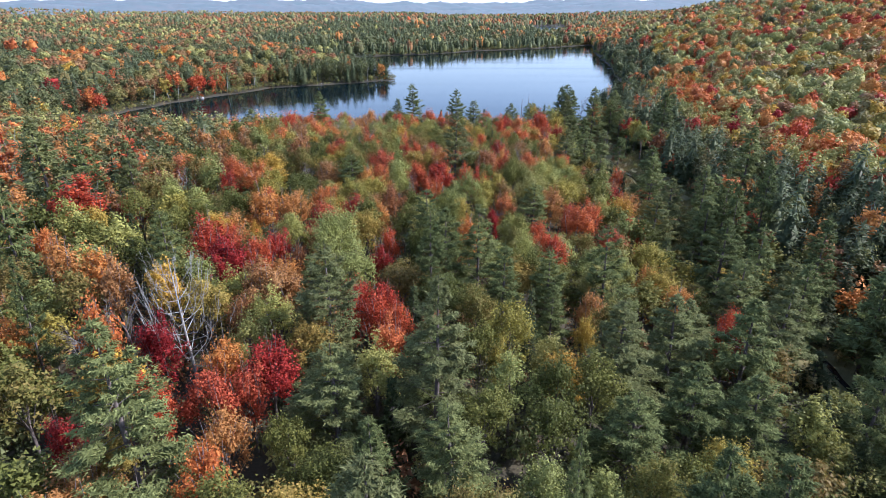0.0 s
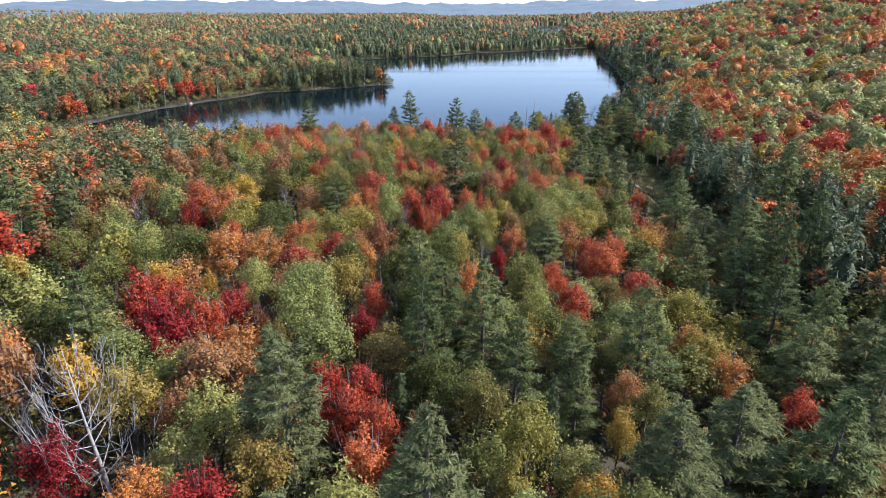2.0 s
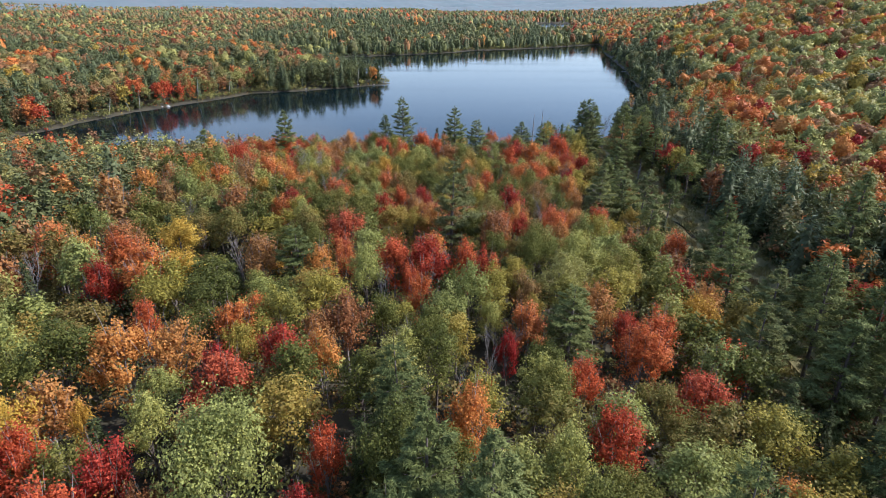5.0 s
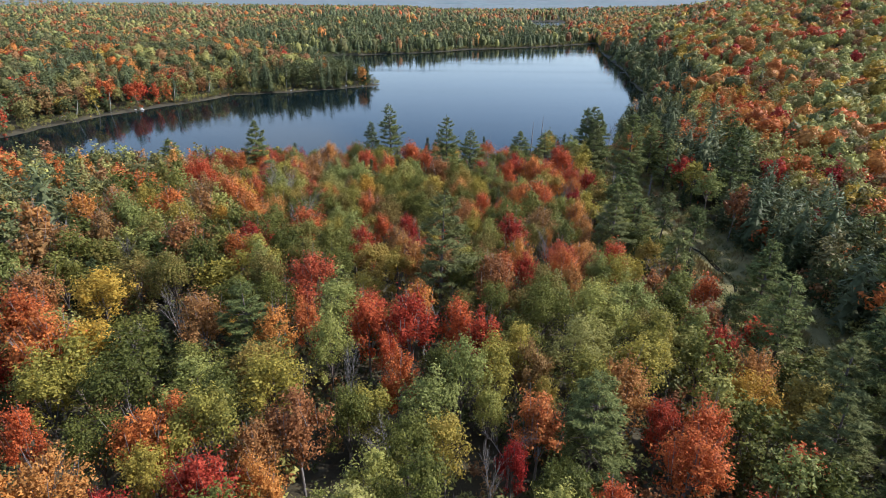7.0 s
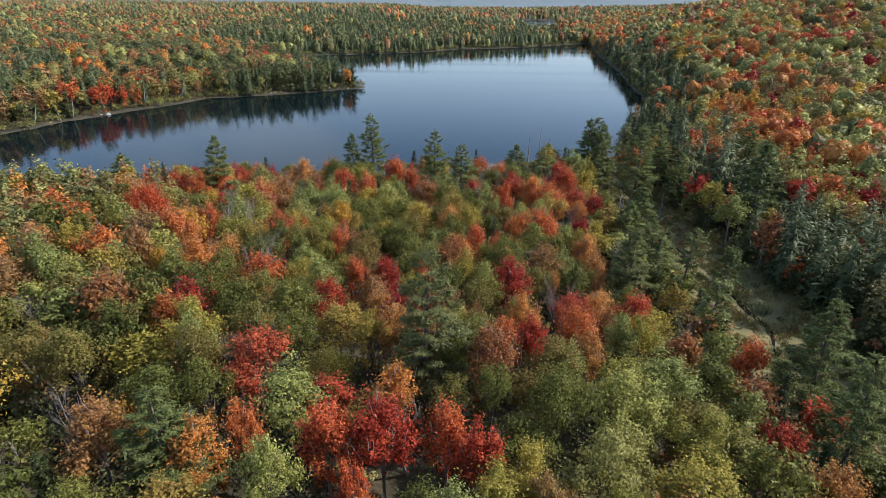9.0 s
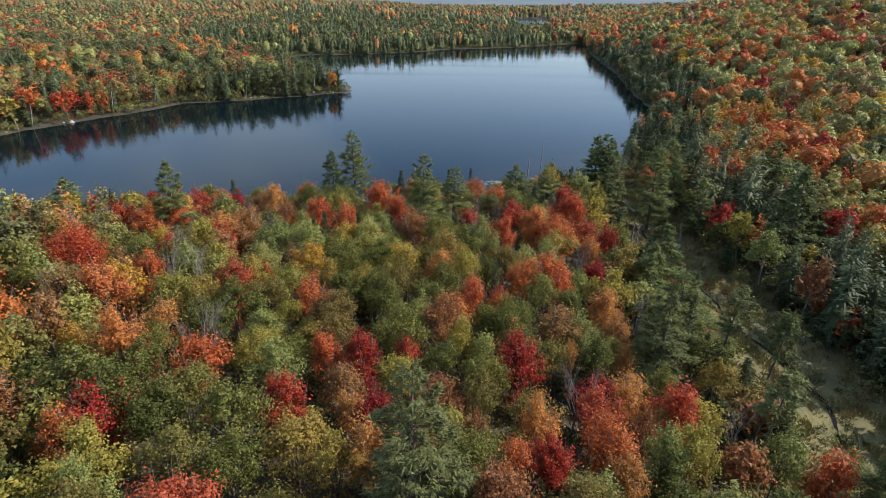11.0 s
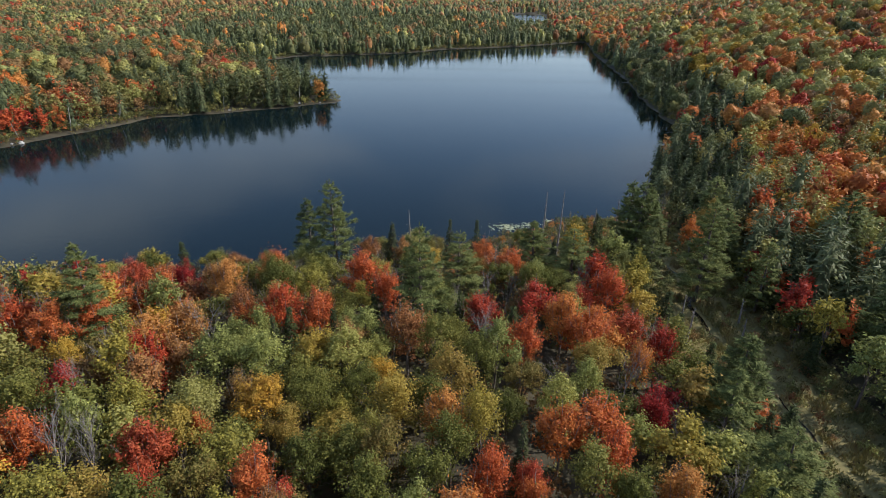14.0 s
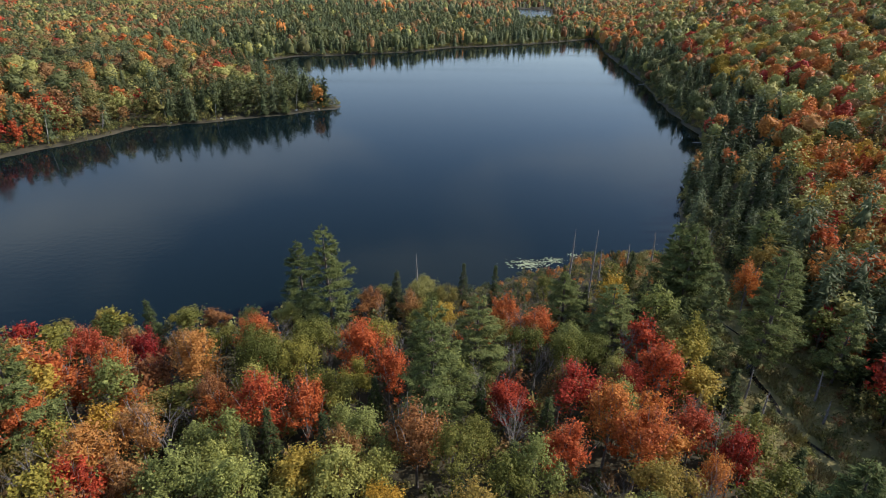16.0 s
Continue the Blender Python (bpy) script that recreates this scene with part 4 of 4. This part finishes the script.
def wood_mesh(name, places, detail, label, full=False):
    """All trees of the list in one mesh for each kind; a tint for each tree."""
    by = {}
    for x, y, kind, tall in places:
        by.setdefault(kind, []).append((x, y, tall))
    for kind, rows in by.items():
        temps = [far_template(kind, 50 + k, detail, full) for k in range(4)]
        a = np.array(rows)
        z = ground_height(a[:, 0], a[:, 1])
        vs, fs, tint, off = [], [], [], 0
        for (x, y, tall), zz in zip(rows, z):
            v, f = temps[rnd.randint(4)]
            an, s = rnd.uniform(0, 6.283), tall / HEIGHT[kind]
            w = s * rnd.uniform(0.9, 1.25)
            ca, sa = math.cos(an) * w, math.sin(an) * w
            q = np.stack([v[:, 0] * ca - v[:, 1] * sa + x, v[:, 0] * sa + v[:, 1] * ca + y, v[:, 2] * s + zz], 1)
            vs.append(q); fs.append(f + off); off += len(q)
            tint.append(np.full(len(q), rnd.uniform(0.1, 0.9), np.float32))
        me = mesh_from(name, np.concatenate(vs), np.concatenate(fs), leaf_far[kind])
        at = me.attributes.new("tint", "FLOAT", "POINT")
        at.data.foreach_set("value", np.concatenate(tint))
        tagged(new(name, me), label % KINDS[kind][0].replace("_", " ").replace(" tree", " trees"), "woods", kind="stuff")


def places(x0, x1, y0, y1, gap, keep, big=1.0):
    p = scatter(x0, x1, y0, y1, gap, rnd, keep)
    out = []
    dd = lake_distance(p[:, 0], p[:, 1])
    for (x, y), d, kind in zip(p, dd, pick_kinds(p, dd)):
        if kind != "bare" and not (abs(x) < 112 and blocked(x, y, 1.5)):
            out.append((x, y, kind, tree_height(kind, rnd, d, 0.1) * big * (0.8 if kind == "pine" else 1.0)))
    return out


def in_view(px, py):
    return (np.abs(px - 2) < 0.86 * (py + 25)) & land(px, py)


extra = [q for q in extra if q[2] != "bare"]
extra += places(73, 100, 90, 300, 4.3, in_view, 0.85)                 # the crowded dark trees east of the stream
extra += places(-150, -105, 75, 250, 5.4, in_view) + places(66, 150, 300, 345, 5.5, in_view)
wood_mesh("bank_wood", extra, 3, "crowded %s on the slopes beside the stream and the lake")
far = places(-280, -150, 60, 265, 5.4, in_view)
hill = places(112, 165, 95, 300, 6.3, in_view, 1.05) + places(165, 360, 60, 300, 6.6, in_view, 1.15) + places(150, 330, 300, 345, 6.6, in_view, 1.15) + places(60, 330, 345, 620, 6.6, in_view, 1.15)
far += places(-340, 60, 265, 620, 6.5, lambda px, py: in_view(px, py) & ((py > 310) | (px < -150)), 1.3)
by_water = lake_distance(np.array([q[0] for q in far]), np.array([q[1] for q in far])) < 32
wood_mesh("shore_wood", [q for q, b in zip(far, by_water) if b], 3, "crowded %s along the western shore")
wood_mesh("mixed_wood", [q for q, b in zip(far, by_water) if not b], 2, "crowded %s behind the western shore", True)
wood_mesh("hill_wood", hill, 2, "round-topped %s closing over the eastern hill", True)
farther = places(330, 620, 300, 620, 7.5, in_view, 1.15) + places(-800, 900, 620, 1150, 8.8, in_view, 1.15)
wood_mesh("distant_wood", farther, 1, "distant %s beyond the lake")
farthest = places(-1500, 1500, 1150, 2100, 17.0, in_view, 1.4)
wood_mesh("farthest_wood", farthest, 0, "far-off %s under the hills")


# ---- undergrowth between the trunks and along the water ----
def bush(seed):
    return hardwood(seed, 190, 0.21, 1.4, 2.6, 0.05, 20, 0.15)[1]


low_wood = scatter(-100, 100, 27, 296, 3.4, rnd, lambda px, py: close_view(px, py) & (np.abs(px) < 75))
def is_marsh(px, py):
    return (px > 3) & (px < 67) & (py > 236) & (py < 300) & (lake_distance(px, py) < 24)


low_wood = low_wood[~is_marsh(low_wood[:, 0], low_wood[:, 1])]
low_wood = [(x, y) for x, y in low_wood if not any((x - a) ** 2 + (y - b) ** 2 < (0.75 * r + 0.5) ** 2 for a, b, r in TREES)]
shore_bushes = scatter(-330, 200, 225, 900, 2.9, rnd, lambda px, py: (lake_distance(px, py) > 0.1) & (lake_distance(px, py) < 8.5) & (np.abs(px - 2) < 0.86 * (py + 25)))


shore_bushes = shore_bushes[~is_marsh(shore_bushes[:, 0], shore_bushes[:, 1])]


def bush_mesh(name, spots, mats, label, lo, hi):
    temps = [bush(200 + k) for k in range(5)]
    a = np.array(spots)
    z = ground_height(a[:, 0], a[:, 1])
    vs, fs, tint, slot, off = [], [], [], [], 0
    for (x, y), zz in zip(a, z):
        v, f = temps[rnd.randint(5)]
        an, s = rnd.uniform(0, 6.283), rnd.uniform(lo, hi)
        ca, sa = math.cos(an) * s, math.sin(an) * s
        vs.append(np.stack([v[:, 0] * ca - v[:, 1] * sa + x, v[:, 0] * sa + v[:, 1] * ca + y, v[:, 2] * s * rnd.uniform(0.7, 1.3) + zz], 1))
        fs.append(f + off); off += len(v)
        tint.append(np.full(len(v), rnd.uniform(0, 1), np.float32))
        slot.append(np.full(len(f), rnd.randint(len(mats)), np.int32))
    me = mesh_from(name, np.concatenate(vs), np.concatenate(fs))
    for m in mats:
        me.materials.append(leaf_far[m])
    me.polygons.foreach_set("material_index", np.concatenate(slot))
    me.attributes.new("tint", "FLOAT", "POINT").data.foreach_set("value", np.concatenate(tint))
    tagged(new(name, me), label, "bushes", kind="stuff")


bush_mesh("undergrowth", low_wood, ("green", "green", "olive", "pale", "rust", "spruce"), "low green and rust-coloured saplings between the trees", 0.8, 2.1)
bush_mesh("shore_bushes", shore_bushes, ("green", "olive", "green", "pale"), "low olive bushes and sedge along the waterline", 0.6, 1.7)


# ---- the wet meadow along the stream ----
def grass_material():
    m, n, l, out = material("sedge")
    src = n.new("ShaderNodeAttribute"); src.attribute_name = "tint"
    r = ramp(n, [(0.15, 0.145, 0.042), (0.23, 0.20, 0.06), (0.33, 0.26, 0.09), (0.24, 0.155, 0.06)])
    l.new(src.outputs["Fac"], r.inputs[0])
    p = n.new("ShaderNodeBsdfPrincipled"); p.inputs["Roughness"].default_value = 0.7
    l.new(r.outputs[0], p.inputs["Base Color"]); l.new(p.outputs[0], out.inputs[0])
    return m


def meadow_ground():
    """The turf of the meadow, a finger's width over the forest floor."""
    xs, ys = np.arange(34, 84, 2.0), np.arange(58, 296, 2.0)
    px, py = np.meshgrid(xs, ys)
    z = ground_height(px, py) + 0.05 + 0.34 * (1 + waves(px, py, 6, 21)) * (line_distance(px, py, STREAM) > 2)
    k = np.arange(px.size).reshape(px.shape)
    q = np.stack([k[:-1, :-1], k[:-1, 1:], k[1:, 1:], k[1:, :-1]], -1).reshape(-1, 4)
    cx, cy = px.ravel()[q].mean(1), py.ravel()[q].mean(1)
    q = q[(line_distance(cx, cy, STREAM) < np.where(cy > 135, 14, 5)) & (lake_distance(cx, cy) > -1)]
    me = mesh_from("meadow", np.stack([px, py, z], -1).reshape(-1, 3), q, rough_material("turf", (0.095, 0.088, 0.028), (0.21, 0.165, 0.06), 0.25, 0.95, 0.7, 14), True)
    tagged(new("ground_meadow", me), "olive and tawny turf of a wet meadow", "meadow", kind="structure")


meadow_ground()


def meadow():
    spots = scatter(36, 84, 120, 292, 0.6, rnd, lambda px, py: (line_distance(px, py, STREAM) < 14) & (lake_distance(px, py) > -1.5) & (line_distance(px, py, STREAM) > 0.9))
    n, blades = len(spots), 7
    z = ground_height(spots[:, 0], spots[:, 1])
    base = np.repeat(np.stack([spots[:, 0], spots[:, 1], z], 1), blades, 0)
    k = len(base)
    base[:, :2] += rnd.normal(0, 0.28, (k, 2))
    an = rnd.uniform(0, 6.283, k)
    tall = rnd.uniform(0.5, 1.3, k) * np.repeat(0.7 + 0.5 * waves(spots[:, 0], spots[:, 1], 9, 12), blades).clip(0.25)
    side = np.stack([np.cos(an), np.sin(an), np.zeros(k)], 1) * rnd.uniform(0.08, 0.22, (k, 1))
    tip = base + np.stack([rnd.normal(0, 0.3, k), rnd.normal(0, 0.3, k), tall], 1)
    vs = np.stack([base - side, base + side, tip], 1).reshape(-1, 3)
    me = mesh_from("sedge", vs, np.arange(3 * k).reshape(-1, 3), grass_material())
    tint = np.repeat(np.clip(0.5 + 0.45 * waves(spots[:, 0], spots[:, 1], 14, 13) + rnd.normal(0, 0.15, n), 0, 1), blades * 3)
    me.attributes.new("tint", "FLOAT", "POINT").data.foreach_set("value", tint.astype(np.float32))
    tagged(new("meadow_sedge", me), "tawny sedge and grass of a wet meadow beside a stream", "grass", kind="stuff")


meadow()


brook, _n, _l, _o = material("peaty_water")
_p = _n.new("ShaderNodeBsdfPrincipled")
_p.inputs["Base Color"].default_value, _p.inputs["Roughness"].default_value, _p.inputs["IOR"].default_value = (0.012, 0.009, 0.005, 1), 0.22, 1.2
_l.new(_p.outputs[0], _o.inputs[0])


def stream():
    line = [Vector((x, y, 0)) for x, y in STREAM if y >= 60]
    pts = []
    for p, q in zip(line, line[1:]):
        m = max(2, int((q - p).length / 3))
        pts += [p.lerp(q, j / m) for j in range(m)]
    vs, fs = [], []
    for j, p in enumerate(pts):
        d = (pts[min(j + 1, len(pts) - 1)] - pts[max(j - 1, 0)]).normalized()
        s = Vector((-d.y, d.x, 0))
        c = p + s * (1.6 * math.sin(j * 0.55) + 0.8 * math.sin(j * 1.27 + 2)) 
        w = 0.34 + 0.22 * math.sin(j * 0.37 + 1)
        g = float(ground_height(np.array([c.x]), np.array([c.y]))[0])
        vs += [c + s * w + Vector((0, 0, max(g, -0.06) + 0.14)), c - s * w + Vector((0, 0, max(g, -0.06) + 0.14))]
    fs = [(2 * j, 2 * j + 1, 2 * j + 3, 2 * j + 2) for j in range(len(pts) - 1)]
    tagged(new("water_stream", mesh_from("stream", [tuple(v) for v in vs], fs, brook)), "narrow dark stream winding through the wet meadow", "stream", kind="structure")


stream()


# ---- dead trees ----
def dead_thing(name, label, geometry, x, y, mat, lean=(0, 0)):
    root = new(name)
    z = float(ground_height(np.array([x]), np.array([y]))[0])
    root.matrix_basis = pose(x, y, z, lean[0], lean[1], 0)
    tagged(root, label, "dead tree", "dead trees")
    t = new("trunk", mesh_from("trunk", *geometry, mat))
    t.parent = root
    return root


def fan_tree(seed, tall=15.0):
    """A dead tree whose long boughs leave the trunk low, sweep out and turn upright into fine twigs."""
    r = np.random.RandomState(seed)
    spine = [Vector((0, 0, -0.3)), Vector((-0.3, 0.1, tall * 0.3)), Vector((-0.5, 0.0, tall * 0.62)), Vector((-0.8, 0.2, tall))]
    pieces = [tube(spine, [0.24, 0.19, 0.10, 0.03], 7)]
    for k in range(34):
        f = 0.22 + 0.66 * k / 33 + r.uniform(-0.03, 0.03)
        at = spine[0].lerp(spine[1], f / 0.3) if f < 0.3 else spine[1].lerp(spine[2], (f - 0.3) / 0.32) if f < 0.62 else spine[2].lerp(spine[3], (f - 0.62) / 0.38)
        an = k * 2.4 + r.uniform(-0.4, 0.4)
        out = Vector((math.cos(an), math.sin(an), 0))
        long = tall * (0.56 - 0.38 * f) * r.uniform(0.75, 1.1)
        p = [at, at + out * long * 0.36 + Vector((0, 0, long * 0.14)), at + out * long * 0.62 + Vector((0, 0, long * 0.46)), at + out * long * 0.72 + Vector((0, 0, long * 0.95))]
        w = 0.022 + 0.05 * (1 - f)
        pieces.append(tube(p, [w, w * 0.75, w * 0.5, 0.012], 5))
        for j in range(7):
            s = p[1].lerp(p[2], r.uniform(0, 1)) if j < 4 else p[2].lerp(p[3], r.uniform(0, 0.7))
            d = (out * r.uniform(0.0, 0.6) + Vector(r.normal(0, 0.35, 3)) + Vector((0, 0, 1.0))).normalized() * long * r.uniform(0.22, 0.42)
            pieces.append(tube([s, s + d * 0.5 + Vector(r.normal(0, 0.08, 3)), s + d], [w * 0.42, w * 0.3, 0.01], 3))
    return joined(pieces)


bleached_wood = rough_material("bleached_wood", (0.22, 0.21, 0.18), (0.40, 0.38, 0.33), 2.0, 0.85, 0.4)
dead_thing("dead_tree", "dead silver-grey tree with a wide fan of bare boughs", fan_tree(5, 18.0), *DEAD, bleached_wood)
for k, (x, y, tall) in enumerate([(31.3, 271, 13.5), (33.0, 261.5, 17.0), (-1.6, 259.5, 13.0), (53.9, 282.5, 8.0), (49.7, 225, 8.0), (60.7, 226.3, 5.0),
                                 (51.1, 231.6, 7.0), (62.8, 231.8, 6.0), (38.5, 273, 8.0), (58.5, 284, 7.0), (47, 280, 6.0)]):
    dead_thing("dead_snag", "bare grey pole of a dead conifer by the water", snag(20 + k, tall), x, y, twigs, (random.uniform(-3, 3), random.uniform(-3, 3)))


for k, (x, y, tall, lean) in enumerate([(-179, 341, 9.0, 14), (-174, 352, 8.0, -9), (-171, 357, 10.0, 6), (-163, 371, 9.0, -12), (-152, 388, 11.0, 5), (-141, 408, 9.0, 10),
                                       (-122, 429, 10.0, -7), (-103, 439, 11.0, 4), (-84, 449, 9.0, -10), (-69, 460, 10.0, 7)]):
    dead_thing("bleached_snag", "leaning white trunk of a dead tree on the shore", snag(60 + k, tall), x, y, bleached_wood, (-lean * 0.4, lean))


def thin_pine(x, y, tall, seed):
    """A tall pine that keeps boughs only at its top."""
    w, c = conifer(seed, 1500, 0.36, tall, 2.6, 0.62, -0.05, 0.8, 0.45, 0.35, 4)
    root = tree_thing("thin_pine_tree", w, c, leaf["pine"], "slender half-dead pine with boughs at its top only", "white pines")
    root.matrix_basis = pose(x, y, float(ground_height(np.array([x]), np.array([y]))[0]), 2, 4, 0)


thin_pine(50.0, 170.5, 17.0, 71)
thin_pine(45.8, 176.0, 18.0, 72)
thin_pine(40.5, 155.0, 19.0, 73)


# ---- by the water ----
def rock(x, y, size, seed):
    r = np.random.RandomState(seed)
    bm = bmesh.new()
    bmesh.ops.create_icosphere(bm, subdivisions=2, radius=size)
    for v in bm.verts:
        f = 0.75 + 0.5 * noise.noise(v.co * (1.3 / size) + Vector((seed, 0, 0)))
        v.co = Vector((v.co.x * f * 1.3, v.co.y * f, max(v.co.z * f * 0.7, -size * 0.3)))
    me = bpy.data.meshes.new("rock")
    bm.to_mesh(me); bm.free()
    me.materials.append(stone)
    ob = new("shore_rock", me)
    z = max(0.0, float(ground_height(np.array([x]), np.array([y]))[0]))
    ob.matrix_basis = pose(x, y, z + size * 0.15, 0, 0, r.uniform(0, 360))
    tagged(ob, "pale grey boulder at the edge of the lake", "rock", "shore boulders")


stone = rough_material("granite", (0.22, 0.21, 0.20), (0.46, 0.45, 0.42), 1.2, 0.85, 0.5)
for k, (x, y, size) in enumerate([(-184, 338.5, 1.6), (-181.5, 336, 1.0), (-187, 334, 0.8), (-153.5, 397, 1.1), (-151, 399, 0.7), (-68.5, 457.5, 1.0),
                                  (-76, 452, 0.8), (-161, 368.5, 1.2), (-163, 366, 0.7), (-100, 437.5, 0.7), (-58, 463, 0.9), (-120, 428, 0.6)]):
    rock(x, y, size, k)


def log(x, y, length, turn, seed):
    """A fallen trunk that reaches from the bank into the lake."""
    r = np.random.RandomState(seed)
    pieces = [tube([(0, 0, 0.35), (-length * 0.5, 0.1, 0.22), (-length, 0, 0.1)], [0.26, 0.2, 0.08], 7)]
    for k in range(7):
        a, up = r.uniform(0.3, 0.95) * length, r.uniform(0.3, 1.4)
        pieces.append(tube([(-a, 0.05, 0.25), (-a - r.uniform(0.2, 0.8), r.uniform(-0.9, 0.9), 0.25 + up)], [0.07, 0.02], 4))
    ob = new("fallen_log", mesh_from("log", *joined(pieces), dead_wood))
    ob.matrix_basis = pose(x, y, 0.0, 0, 0, turn)
    tagged(ob, "weathered fallen trunk lying from the bank into the lake", "log", "fallen logs")


log(148.5, 556, 9.0, 8, 1)
log(122.0, 400, 9.0, -6, 2)


def lily_pads():
    pts = []
    for cx, cy, a, b, n in ((24.5, 283.5, 4.6, 2.4, 260), (31, 285.5, 2.2, 1.4, 90), (36.5, 288.5, 1.6, 1.0, 40)):
        q = rnd.normal(0, 0.5, (n, 2)) * (a, b) + (cx, cy)
        pts.append(q[lake_distance(q[:, 0], q[:, 1]) < -0.2])
    vs, fs = [], []
    for x, y in np.concatenate(pts):
        r, o, t = rnd.uniform(0.10, 0.24), len(vs), rnd.uniform(0, 6.28)
        tilt = rnd.uniform(-0.04, 0.04)
        vs += [(x, y, 0.022)] + [(x + math.cos(t + 0.95 * j) * r, y + math.sin(t + 0.95 * j) * r, 0.022 + tilt * math.cos(0.95 * j)) for j in range(7)]
        fs += [(o, o + 1 + j, o + 2 + j) for j in range(6)]
    tagged(new("lily_pads", mesh_from("lily_pads", vs, fs, rough_material("lily_leaf", (0.22, 0.24, 0.11), (0.40, 0.40, 0.22), 1.0, 0.45, 0.1))),
           "raft of pale green water lily leaves on the lake", "water lilies", kind="stuff")


lily_pads()


# low willows that dot the meadow
spots = scatter(36, 80, 25, 288, 1.9, rnd, lambda px, py: (line_distance(px, py, STREAM) < 13) & (line_distance(px, py, STREAM) > 1.6) & (waves(px, py, 13, 44) > np.where(py < 205, 0.25, -0.7)) & (lake_distance(px, py) > 0))
bush_mesh("meadow_willows", spots, ("green", "olive", "olive", "rust", "pale"), "low olive willow bushes dotting the wet meadow", 0.3, 0.85)

marsh = scatter(2, 66, 236, 292, 1.5, rnd, lambda px, py: (lake_distance(px, py) > 0.2) & (lake_distance(px, py) < 26) & (line_distance(px, py, STREAM) > 2))
bush_mesh("marsh_shrubs", marsh, ("olive", "green", "orange", "green", "spruce"), "knee-high rusty and olive shrubs of the lakeside marsh", 0.3, 0.85)
